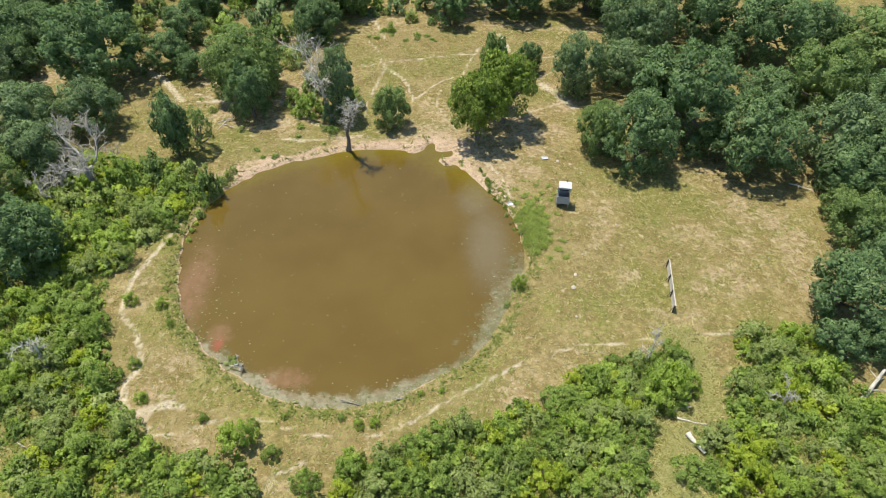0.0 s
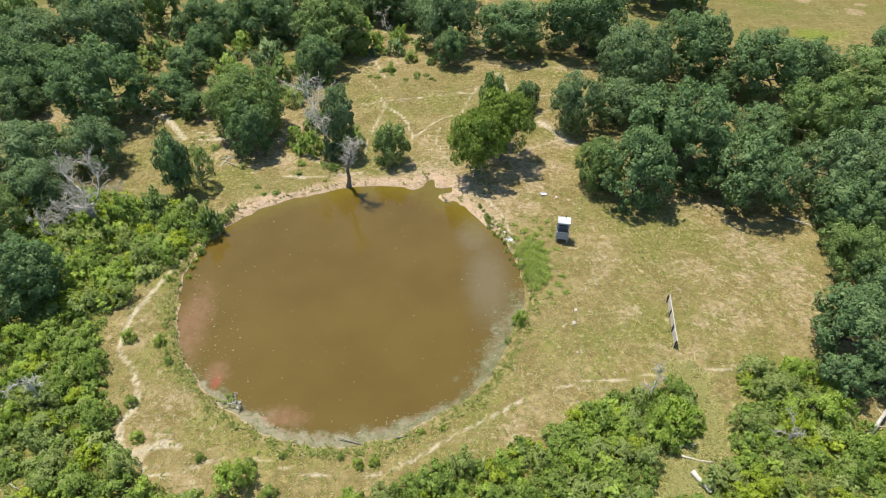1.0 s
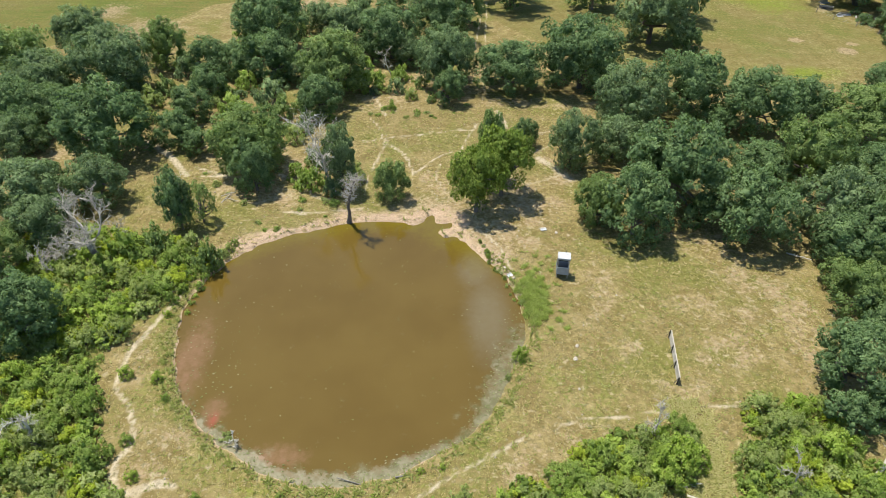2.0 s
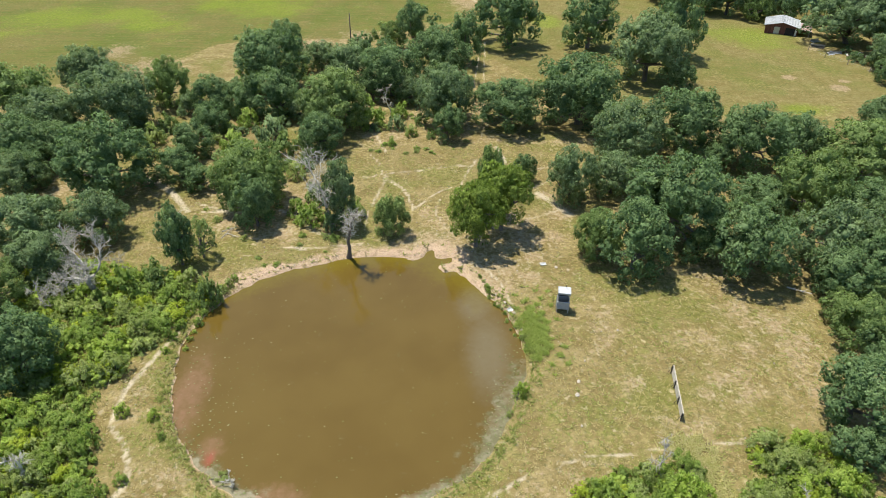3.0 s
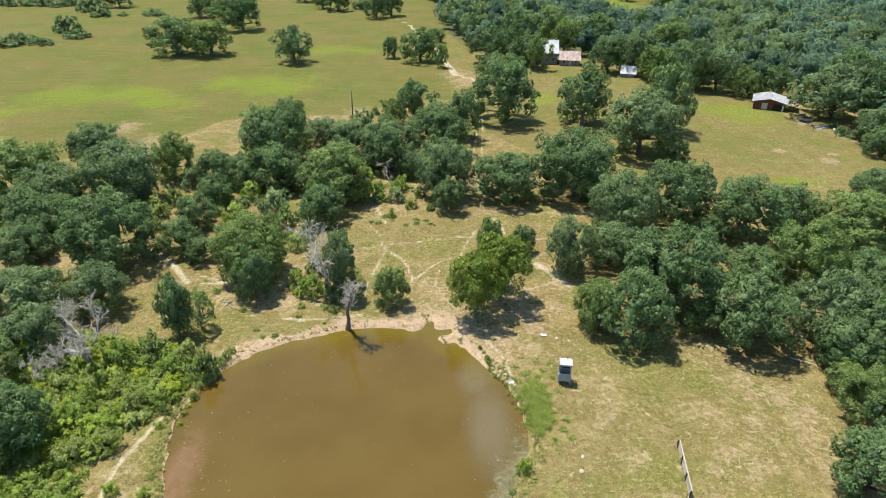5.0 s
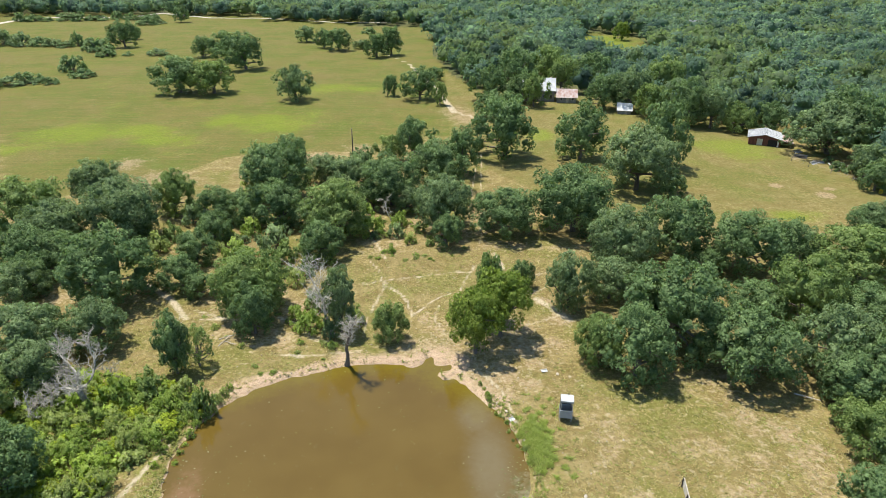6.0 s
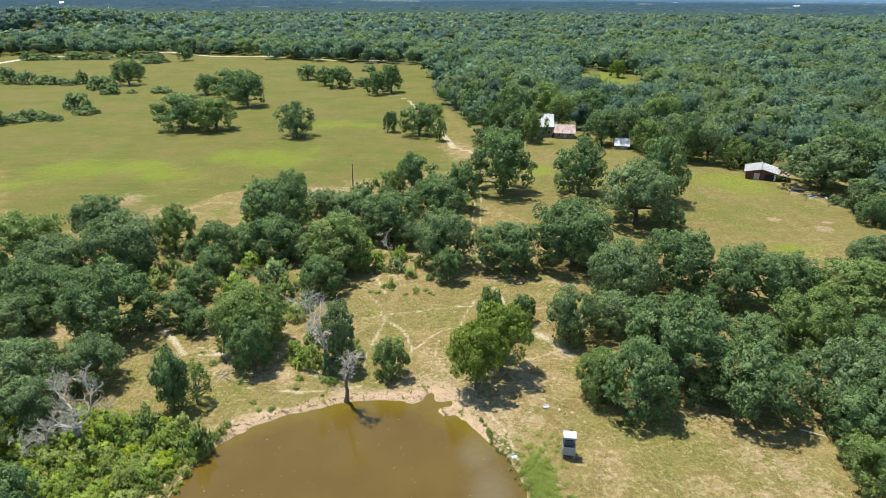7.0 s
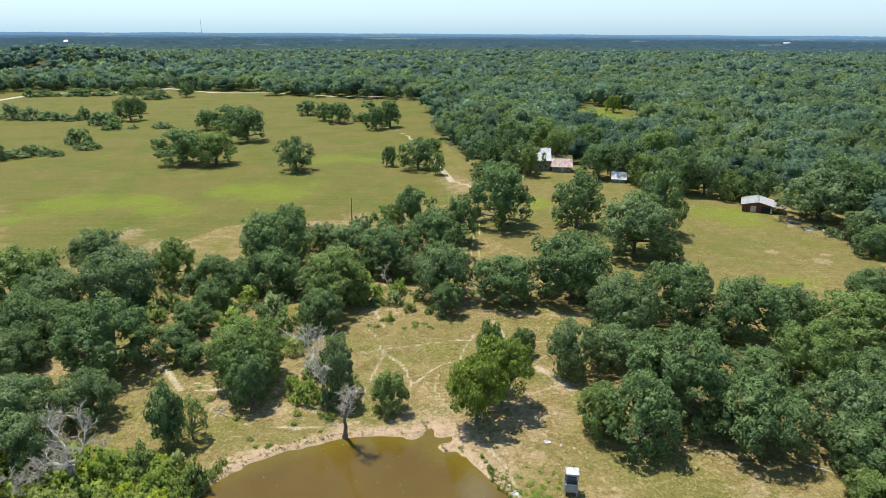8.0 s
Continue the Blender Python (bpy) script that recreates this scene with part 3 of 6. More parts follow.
def build_ground():
    xs = graded(-4700, 4700, -60, 112, 0.62, 1.08, 1.075)
    ys = graded(-4700, 4800, 20, 172, 0.68, 1.06, 1.25)
    X, Y = np.meshgrid(xs, ys)
    nx, ny = len(xs), len(ys)
    d = pond_dist(X, Y)
    Z = height(X, Y, d)
    idx = np.arange(nx * ny).reshape(ny, nx)
    faces = np.stack([idx[:-1, :-1], idx[:-1, 1:], idx[1:, 1:], idx[1:, :-1]], -1).reshape(-1, 4)
    me = mesh_of("ground", np.stack([X, Y, Z], -1).reshape(-1, 3), faces, GROUND, True)
    track = np.full(X.shape, 3.0)
    for extra, line in PATHS:
        track = np.minimum(track, seg_dist(X, Y, line) + extra)
    set_attr(me, "track", np.clip(track, 0, 3))
    set_attr(me, "bare", np.maximum(np.maximum(soft_spots(X, Y, BARE + BARE_CLEARING), 0.68 * soft_spots(X, Y, BARE_EAST + BARE_THIN)), np.maximum(1.6 * soft_spots(X, Y, BARE_FAR[:3]), 0.95 * soft_spots(X, Y, BARE_FAR[3:]))))
    lush = np.maximum(0.6 * soft_spots(X, Y, LUSH), 1.3 * soft_spots(X, Y, LUSH_FAR))
    ring = np.exp(-(((d - 2.2) / 1.5) ** 2)) * np.where(Y < 62, 0.5, 0.15)
    lush = np.maximum(lush, 0.1 * inside(X, Y, FIELD_WEST))
    for zone in THICKETS:
        lush = np.maximum(lush, 0.8 * inside(X, Y, zone) * np.clip(seg_dist(X, Y, LANE) / 2.5 - 0.2, 0, 1))
    open_land = inside(X, Y, FIELD_WEST) | inside(X, Y, FIELD_EAST) | inside(X, Y, YARD) | (Y > 190)
    set_attr(me, "field", np.clip((Y - 112) / 25, 0, 1) * open_land * np.where((X > 5) & (Y < 300), 0.5, 1.0))
    set_attr(me, "lush", np.maximum(lush, ring))
    wooded = (Y > 235) & ~((X < -60) & (Y < 585))
    for zone in (FIELD_WEST, FIELD_EAST, YARD, CLEARING):
        wooded &= ~inside(X, Y, zone)
    set_attr(me, "litter", 0.9 * wooded)
    north = np.clip((Y - 56) / 8, 0, 1)
    rim = 0.42 - 0.3 * np.clip((X + 4) / 8, 0, 1)
    set_attr(me, "shore", np.clip(d / (rim + (3.2 + 2.0 * waves(X, Y, 9)) * north), -1, 3))
    tagged(new("ground", me), "dry summer pasture with bare sandy patches and cattle trails", "ground", kind="structure")


def build_water():
    xs, ys = np.arange(-32, 14, 0.5), np.arange(30, 76, 0.5)
    X, Y = np.meshgrid(xs, ys)
    idx = np.arange(X.size).reshape(X.shape)
    faces = np.stack([idx[:-1, :-1], idx[:-1, 1:], idx[1:, 1:], idx[1:, :-1]], -1).reshape(-1, 4)
    d = pond_dist(X, Y)
    keep = d.ravel()[faces].min(1) < 0.8
    me = mesh_of("pond_water", np.stack([X, Y, np.full(X.shape, WATER_Z)], -1).reshape(-1, 3), faces[keep], WATER, True)
    set_attr(me, "scum", scum(X, Y, d))
    set_attr(me, "pink", np.clip(soft_spots(X, Y, [(-14.5, 35.6, 4, 1.7), (-21.8, 40.6, 1.8, 2.6), (-26.2, 47, 2.8, 9)]) * 0.85, 0, 1))
    # strip along the north bank that takes the painted tree reflection
    set_attr(me, "shallow", np.clip(1 + d / 4.5, 0, 1) * np.clip((Y - 58) / 8, 0, 1))
    # where the sky's reflection is painted, off the east bank
    set_attr(me, "sky_sheen", soft_spots(X, Y, [(6.2, 54.0, 3.2, 8.5), (5.0, 62.5, 2.6, 4.5)]))
    set_attr(me, "red", soft_spots(X, Y, [(-21.6, 39.5, 0.45, 0.9)]))
    tagged(new("pond_water", me), "still muddy brown pond water with algae at its edge", "water", kind="structure")


def scum(X, Y, d):
    """How thickly algae lies on the water."""
    south = np.clip(1 + (d + 0.2) / 2.2, 0, 1) * np.clip((40 - Y) / 4, 0, 1)
    east = np.clip(1 + (d + 0.1) / 3.8, 0, 1) * np.clip((X - 1) / 4, 0, 1) * np.clip((57 - Y) / 7, 0, 1)
    west = np.clip(1 + (d + 0.2) / 2.0, 0, 1) * np.clip((-16 - X) / 4, 0, 1) * np.clip((46 - Y) / 8, 0, 1) * 0.8
    return np.clip(np.maximum(np.maximum(south, east), west), 0, 1)


build_ground()
build_water()

# ---- foliage ----


def unit_rows(a):
    return a / np.maximum(np.linalg.norm(a, axis=1), 1e-9)[:, None]


def cards(rng, centres, radii, n, size, hubs=None, under=-0.55, deep=(0.8, 1.15), soft=0.3, tones=None, lift=0.25):
    """Leaf sprays: small triangles over the skins of round lobes. Returns verts, faces, normals and tones."""
    centres, radii = np.asarray(centres, float), np.asarray(radii, float)
    hubs = centres.mean(0) + np.zeros((len(radii), 3)) if hubs is None else np.asarray(hubs, float)
    tones = rng.uniform(-1, 1, len(radii)) if tones is None else np.asarray(tones)
    m = int(n * 2.6)
    pick = rng.choice(len(radii), m, p=radii**2 / (radii**2).sum())
    out = unit_rows(centres[pick] - hubs[pick] + (0, 0, 1e-3))
    d = unit_rows(rng.normal(size=(m, 3)) + 0.55 * out)
    p = centres[pick] + d * (radii[pick] * rng.uniform(*deep, m))[:, None]
    # leaves grow on the outside of the crown only
    gap = np.full(m, 9.0)
    for c, r in zip(centres, radii):
        gap = np.minimum(gap, np.linalg.norm(p - c, axis=1) / r)
    keep = np.nonzero((d[:, 2] > under) & (gap > 0.66) & (p[:, 2] > 0.0))[0][:n]
    pick, d, p, out = pick[keep], d[keep], p[keep], out[keep]
    n = len(keep)
    nor = unit_rows(d + rng.normal(0, 0.55, (n, 3)) + (0, 0, 0.25))
    a = unit_rows(np.cross(nor, rng.normal(size=(n, 3))))
    b = np.cross(nor, a)
    s = (size * rng.uniform(0.55, 1.4, n))[:, None]
    k = rng.uniform(0.55, 0.95, n)[:, None]
    v = np.stack([p - a * s * 0.6 - b * s * k * 0.45, p + a * s * 0.7 - b * s * 0.1, p + b * s * k * 0.75 - a * s * 0.2], 1).reshape(-1, 3)
    shade = unit_rows((0.95 - lift) * d + 0.3 * out + (0, 0, lift) + rng.normal(0, soft, (n, 3)))
    return v, np.arange(3 * n).reshape(-1, 3), np.repeat(shade, 3, 0), np.repeat(tones[pick], 3)


def lumps(rng, centres, radii, shrink=0.8):
    """The dense leafy mass inside the lobes: rough twenty-sided lumps."""
    v, f = cores(rng, centres, radii, shrink)
    c = np.repeat(np.asarray(centres, float), 12, 0)
    return v, f, unit_rows(v - c)


def cores(rng, centres, radii, shrink=0.86):
    """Rough twenty-sided lumps."""
    g5 = (1 + 5**0.5) / 2
    base = np.array([(-1, g5, 0), (1, g5, 0), (-1, -g5, 0), (1, -g5, 0), (0, -1, g5), (0, 1, g5), (0, -1, -g5), (0, 1, -g5), (g5, 0, -1), (g5, 0, 1), (-g5, 0, -1), (-g5, 0, 1)])
    base /= np.linalg.norm(base[0])
    tri = np.array([(0, 11, 5), (0, 5, 1), (0, 1, 7), (0, 7, 10), (0, 10, 11), (1, 5, 9), (5, 11, 4), (11, 10, 2), (10, 7, 6), (7, 1, 8),
                    (3, 9, 4), (3, 4, 2), (3, 2, 6), (3, 6, 8), (3, 8, 9), (4, 9, 5), (2, 4, 11), (6, 2, 10), (8, 6, 7), (9, 8, 1)])
    v, f = [], []
    for k, (c, r) in enumerate(zip(centres, radii)):
        v.append(np.array(c) + base * (r * shrink * rng.uniform(0.8, 1.15, 12))[:, None])
        f.append(tri + 12 * k)
    return np.concatenate(v), np.concatenate(f)


def grown(rng, boughs, sub, n, size, dense=1.0, deep=(0.8, 1.25), soft=0.27, lift=0.25, most=99):
    """Leaves on lobes that sit on boughs (x, y, z, radius), round a dense inside."""
    centres, radii, hubs, tones = [], [], [], []
    mid = np.mean([b[:3] for b in boughs], 0)
    for x, y, z, R in boughs:
        c = np.array((x, y, z))
        out = unit_rows((c - mid + (0, 0, 0.25))[None])[0]
        mood = rng.uniform(-0.6, 0.6)
        for _ in range(sub):
            d = unit_rows((rng.normal(size=3) + 0.8 * out)[None])[0]
            far = rng.uniform(0.5, 1.15)
            centres.append(c + d * R * far)
            radii.append(R * rng.uniform(0.28, 0.54) * (1.35 - 0.6 * far))
            hubs.append(mid)
            tones.append(np.clip(mood + rng.uniform(-0.5, 0.5), -1, 1))
    centres = np.array(centres)
    centres[:, 2] = np.maximum(centres[:, 2], 0.12)
    v, f, nor, tone = cards(rng, centres, radii, n, size, hubs, deep=deep, soft=soft, tones=tones, lift=lift)
    if dense:
        big = sorted(boughs, key=lambda b: -b[3])[:most]
        v1, f1, n1 = lumps(rng, [b[:3] for b in big], [b[3] * (1.4 if b[3] > 0.41 else 1.0) for b in big], 0.5 * dense)
        v1[:, 2] = np.maximum(v1[:, 2], 0.03)
        # inner lumps are toned a little darker: shade within the crown put into colour
        v, f, nor, tone = np.concatenate([v1, v]), np.concatenate([f1, f + len(v1)]), np.concatenate([n1, nor]), np.concatenate([np.full(len(v1), -0.25), tone])
    return v, f, nor, tone


def leafy_mesh(name, v, f, nor, tone, material):
    me = mesh_of(name, v, f, material, True)
    me.attributes.new("custom_normal", "FLOAT_VECTOR", "POINT").data.foreach_set("vector", nor.astype(np.float32).ravel())
    set_attr(me, "clump", tone)
    return me


def oak_boughs(rng, count, shape):
    """Boughs of a crown one unit in radius and 1.75 high."""
    out = []
    turn, lop = rng.uniform(0, 6.3), rng.uniform(0.05, 0.22)
    low = {"low": -1.0, "round": -1.0, "broad": -0.95, "high": -0.12, "tall": -1.0, "sparse": -0.5}[shape]
    for i in range(count):
        q = 2.4 * i + rng.uniform(-0.45, 0.45)
        e = low + (1 - low) * ((i + 0.5) / count) ** 0.9 + rng.uniform(-0.1, 0.1)
        flat = math.sqrt(max(0.02 if e > 0 else 0.6, 1 - min(abs(e), 1) ** 2.2))
        R = rng.uniform(0.17, 0.33) * (0.85 if shape in ("tall", "sparse") else 1)
        rad = (1 - 0.8 * R) * flat * rng.uniform(0.8, 1.08) * (1 + lop * math.sin(q + turn))
        if shape == "tall":
            rad *= 0.75
        z = 0.9 + 0.66 * e + (0.12 * lop * math.cos(q) if shape != "low" else 0) + rng.uniform(-0.06, 0.06)
        out.append((rad * math.cos(q), rad * math.sin(q), max(z, 0.8 * R), R))
    if shape != "sparse":
        out += [(0, 0, 0.85, 0.6), (0.1, -0.1, 1.15, 0.42)]
    return out


def oak_template(seed, count, n, size, shape, lift):
    rng = np.random.default_rng(seed)
    boughs = oak_boughs(rng, count, shape)
    v, f, nor, tone = grown(rng, boughs, 11, n, size, 0 if shape == "sparse" else 1.0, lift=lift)
    tr = Tubes(6)
    pts, radii, d = crooked(rng, (0, 0, -0.08), (0, 0, 1), 0.75, 0.075, 0.05, 4, 0.08)
    tr.limb(pts, radii)
    for i in range(14 if shape in ("sparse", "high") else 7):
        t = Vector(boughs[(3 * i) % len(boughs)][:3])
        p0 = pts[2 + i % 3]
        mid = p0.lerp(t, 0.5) + Vector(rng.normal(0, 0.06, 3)) + Vector((0, 0, 0.05))
        tr.limb([p0, mid, t], [0.042, 0.028, 0.008])
    return v, f, nor, tone, tr.mesh("trunk", BARK)


class Kit:
    """Forms of one kind of plant; the leafy mesh of each form is made once for every leaf colour used."""

    def __init__(self, name, forms, mats):
        self.name, self.forms, self.mats, self.made = name, forms, mats, {}

    def pick(self, k, tone):
        key = (k % len(self.forms), tone % len(self.mats))
        if key not in self.made:
            self.made[key] = leafy_mesh(self.name, *self.forms[key[0]][:4], self.mats[key[1]])
        return self.forms[key[0]][4], self.made[key]


def crowns(seeds, count, n, size, shape, lift=0.25):
    return Kit("crown", [oak_template(s, count, n, size, shape, lift) for s in seeds], OAK)


OAK_NEAR = crowns(range(1, 9), 40, 11500, 0.045, "round")
OAK_BROAD = crowns(range(91, 96), 48, 15000, 0.042, "broad")
OAK_HIGH = crowns(range(35, 38), 30, 9500, 0.048, "high")
OAK_FAR = crowns(range(11, 17), 26, 5600, 0.058, "broad", 0.05)
OAK_LOW = crowns(range(21, 26), 24, 6200, 0.06, "low")
OAK_TALL = crowns(range(31, 34), 30, 7000, 0.055, "tall")
OAK_SPARSE = crowns(range(131, 133), 30, 4200, 0.055, "sparse")


def shrub_template(seed, n, size, count=13, dense=0.9):
    rng = np.random.default_rng(seed)
    boughs = [(0, 0, 0.55, 0.42)]
    for i in range(count):
        q, rad = 2.4 * i + rng.uniform(-0.4, 0.4), rng.uniform(0.3, 0.74)
        boughs.append((rad * math.cos(q), rad * math.sin(q), rng.uniform(0.2, 0.9) * (1.15 - 0.55 * rad), rng.uniform(0.13, 0.3)))
    for i in range(6):
        q = 1.05 * i + rng.uniform(-0.3, 0.3)
        boughs.append((0.68 * math.cos(q), 0.68 * math.sin(q), 0.2, rng.uniform(0.2, 0.3)))
    v, f, nor, tone = grown(rng, boughs, 6, n, size, dense, deep=(0.5, 1.7), soft=0.3, lift=0.65)
    v[:, 2] = np.maximum(v[:, 2], 0.02)
    st = Tubes(5)
    for i in range(5):
        t = Vector(boughs[1 + i % count][:3])
        st.limb([Vector((0.05 * math.cos(i), 0.05 * math.sin(i), -0.1)), t * 0.5, t], [0.04, 0.028, 0.008])
    return v, f, nor, tone, st.mesh("stem", BARK)


def shrubs_of(seeds, n, size, mats):
    return Kit("foliage", [shrub_template(s, n, size) for s in seeds], mats)


SHRUB_NEAR = shrubs_of(range(41, 49), 1900, 0.076, SHRUB)
SHRUB_MID = shrubs_of(range(61, 67), 1000, 0.11, SHRUB)
BUSH_FAR = shrubs_of(range(51, 55), 1300, 0.11, [OAK[1], OAK[0], OAK[0]])
BUSH_MID = shrubs_of(range(55, 60), 1000, 0.11, [OAK[3], OAK[1], SHRUB[1], SHRUB[2]])
tree_rng = np.random.default_rng(5)
PLANTED = []


def wood_form(seed, count, n, size, most=5):
    """One tree of the far woods: a few boughs with leaf sprays over them."""
    rng = np.random.default_rng(seed)
    boughs = [(0, 0, 0.75, 0.6), (0, 0, 1.2, 0.45)]
    for i in range(count):
        q, e = 2.4 * i + rng.uniform(-0.5, 0.5), rng.uniform(-0.4, 1.0)
        rad = 0.68 * math.sqrt(max(0.05, 1 - max(e, 0) ** 2)) * rng.uniform(0.75, 1.1)
        boughs.append((rad * math.cos(q), rad * math.sin(q), 0.85 + 0.55 * e, rng.uniform(0.24, 0.42)))
    return grown(rng, boughs, 5, n, size, 1.25, soft=0.2, lift=0.4, most=most)


def plant(name, kit, x, y, r, h, unit_h, tone, label, category, group, names, lean=0.0):
    """One tree or shrub: an empty at its foot, woody part and leafy part below it."""
    trunk, leafy = kit.pick(int(tree_rng.integers(len(kit.forms))), tone)
    m = pose(x, y, at_ground(x, y) - 0.05, 0, lean, tree_rng.uniform(0, 360) if not lean else 0)
    ob = thing(name, m @ Matrix.Diagonal((r, r, max(h, 0.5 * r) / unit_h, 1)), label, category, group)
    piece(names[0], trunk, ob)
    piece(names[1], leafy, ob)
    PLANTED.append((x, y, r))
    return ob


def oak(x, y, r, h, tone=None, label=""):
    tone = int(tree_rng.choice([0, 0, 0, 0, 1, 3])) if tone is None else tone
    far = y > 150
    kit = OAK_FAR if far else (OAK_BROAD if r > 5.6 else (OAK_NEAR if r > 3.2 else OAK_LOW))
    if tone == 2 and not far:
        kit = OAK_HIGH
    if h > 2.7 * r and not far:
        kit = OAK_TALL
    size = "broad" if r > 6 else ("small" if r < 3.2 else "spreading")
    look_of = ("dark green", "grey-green", "fresh green", "light olive green")[tone]
    label = label or f"{size} {look_of} oak tree standing {'in the open pasture' if far else 'on dry pasture'}"
    return plant("oak_tree", kit, x, y, r, h, 1.75, tone, label, "tree", "oaks", ("trunk", "crown"))


def sparse(x, y, r, h):
    return plant("thin_oak", OAK_SPARSE, x, y, r, h, 1.75, 3, "thin-leaved oak with bare limbs showing through", "tree", "", ("trunk", "crown"))


def lean(x, y, r, h):
    return plant("leaning_tree", OAK_LOW, x, y, r, h, 1.75, 0, "small lopsided tree leaning over in the pasture", "tree", "", ("trunk", "crown"), 14)


def barn_tree(x, y, r, h):
    return plant("leaning_oak", OAK_HIGH, x, y, r, h, 1.75, 1, "broad grey-green oak leaning over scrap beside the barn", "tree", "", ("trunk", "crown"), -13)


def bush(x, y, r, h):
    kit, tones = (BUSH_FAR, 3) if y > 150 else (BUSH_MID, 4)
    r, h = (1.3 * r, 0.85 * h) if y > 250 else (r, h)
    return plant("bush", kit, x, y, r, h, 1.1, int(tree_rng.integers(0, tones)), "rounded dense green bush in dry grass", "bush", "pasture bushes", ("stem", "foliage"))


def shrub(x, y, r, h, tone=None):
    tone = int(tree_rng.choice([0, 0, 1, 1, 1, 2])) if tone is None else tone
    label = ("bright green", "dark green", "pale grey-green", "yellow-green")[tone] + " leafy shrub on the pond bank"
    return plant("shrub", SHRUB_NEAR if y < 60 else SHRUB_MID, x, y, r, h, 1.1, tone, label, "shrub", "bank shrubs", ("stem", "foliage"))


def fresh(x, y, r, h):
    return oak(x, y, r, h, 2, "bright green oak tree shading the sandy pond bank")


def yellow(x, y, r, h):
    return oak(x, y, r, h, 2, "yellow-green tree beside a clearing in the woods")


# ---- trees and shrubs ----
# open field
oak(-52.5, 239.8, 7.4, 12.5)
oak(-100.9, 253.5, 10.1, 13.8)
oak(-87.4, 252.5, 9.8, 12.9)
oak(-90.0, 309.1, 10.2, 16.0)
oak(-122.5, 345.8, 6.6, 10.9)
oak(-107.0, 336.1, 9.2, 14.1)
oak(-179.3, 381.0, 8.3, 14.2)
oak(-188.3, 416.3, 4.1, 8.1)
oak(-199.6, 524.0, 6.3, 11.0)
oak(-5.6, 243.4, 6.8, 11.4)
oak(2.1, 233.2, 2.8, 8.4)
oak(0.0, 282.8, 4.4, 5.7)
lean(-18.4, 248.7, 2.9, 8.7)
bush(-168.2, 301.3, 4.8, 9.3)
bush(-156.4, 286.3, 4.6, 4.4)
bush(-208.6, 385.4, 3.7, 9.8)
bush(-253.8, 389.4, 7.2, 11.4)
bush(-240.8, 384.5, 6.1, 9.4)
bush(-230.8, 384.8, 5.4, 6.4)
bush(-221.2, 382.5, 4.7, 5.8)
bush(-213.2, 380.2, 4.0, 4.5)
bush(-188.1, 366.3, 6.8, 9.3)
bush(-174.0, 346.8, 4.6, 7.1)
bush(-149.0, 351.6, 4.4, 4.7)
bush(-163.7, 349.1, 2.5, 2.6)
bush(-176.2, 267.1, 5.4, 4.5)
bush(-170.2, 271.0, 4.4, 5.8)
bush(-161.1, 269.9, 2.9, 3.7)
bush(-177.2, 258.5, 2.3, 7.9)
bush(-218.2, 505.2, 6.6, 7.6)
bush(-212.2, 509.9, 5.4, 4.2)
oak(-80.0, 410.6, 6.3, 9.4)
oak(-64.8, 383.9, 5.6, 10.5)
oak(-54.9, 374.3, 7.8, 12.2)
oak(-42.4, 382.0, 5.2, 4.8)
oak(-31.0, 347.8, 6.4, 12.6)
oak(-23.8, 356.5, 7.5, 15.4)
bush(-45.5, 456.6, 4.0, 5.4)
# hedge at the far end of the field
for i in range(11):
    bush(-322 + 9.5 * i + 2.5 * math.sin(5 * i), 521 + 2.4 * i + 3 * math.sin(3 * i), 5.0 + 1.4 * math.sin(2.3 * i), 6.5 + 2.2 * math.cos(1.7 * i))
# oaks along the field's edge
oak(19.4, 169.0, 9.4, 16.8)
oak(21.6, 213.4, 7.5, 8.9)
oak(40.0, 166.8, 7.5, 13.9)
oak(48.3, 142.4, 8.6, 14.7)
oak(59.8, 160.2, 6.5, 17.2)
oak(54.7, 136.6, 3.1, 6.5)
oak(28.2, 117.8, 8.2, 13.2)
oak(14.0, 116.8, 6.4, 9.2)
oak(2.5, 109.9, 3.0, 6.4)
oak(-5.6, 165.2, 5.7, 11.8)
oak(-11.7, 163.7, 4.1, 7.0)
oak(6.6, 153.1, 4.6, 12.3)
oak(2.1, 118.6, 5.8, 11.3)
oak(0.8, 143.7, 6.6, 11.0)
oak(-9.6, 132.2, 6.6, 11.1)
oak(-19.0, 138.0, 5.6, 9.3)
oak(-27.0, 148.1, 4.0, 6.6)
oak(-36.4, 135.5, 7.6, 12.7)
oak(-37.9, 160.2, 4.9, 8.1)
oak(-31.8, 120.6, 5.4, 9.0)
oak(-38.7, 121.0, 3.8, 6.3)
oak(-18.9, 115.0, 6.5, 10.9)
oak(-20.7, 105.5, 4.2, 7.0)
oak(-25.4, 119.1, 3.5, 5.8)
oak(-55.1, 126.0, 4.4, 9.5)
oak(-73.6, 131.3, 5.8, 9.7)
oak(-59.2, 112.8, 7.2, 12.0)
oak(-78.6, 114.0, 7.1, 11.8)
oak(-69.6, 107.6, 5.8, 9.6)
oak(-70.0, 97.9, 5.3, 8.9)
oak(-64.9, 98.8, 4.2, 7.0)
oak(-52.4, 89.8, 7.0, 11.7)
oak(-65.6, 89.6, 3.8, 6.3)
oak(-44.7, 123.0, 4.3, 7.2)
oak(-42.0, 112.0, 3.5, 5.9)
oak(-42.9, 103.1, 3.6, 6.0)
oak(-42.0, 93.5, 3.5, 5.8)
oak(-38.1, 90.8, 2.6, 4.3)
oak(-28.9, 86.4, 5.7, 9.8, 3)
oak(-26.3, 80.0, 3.3, 7.7, 0)
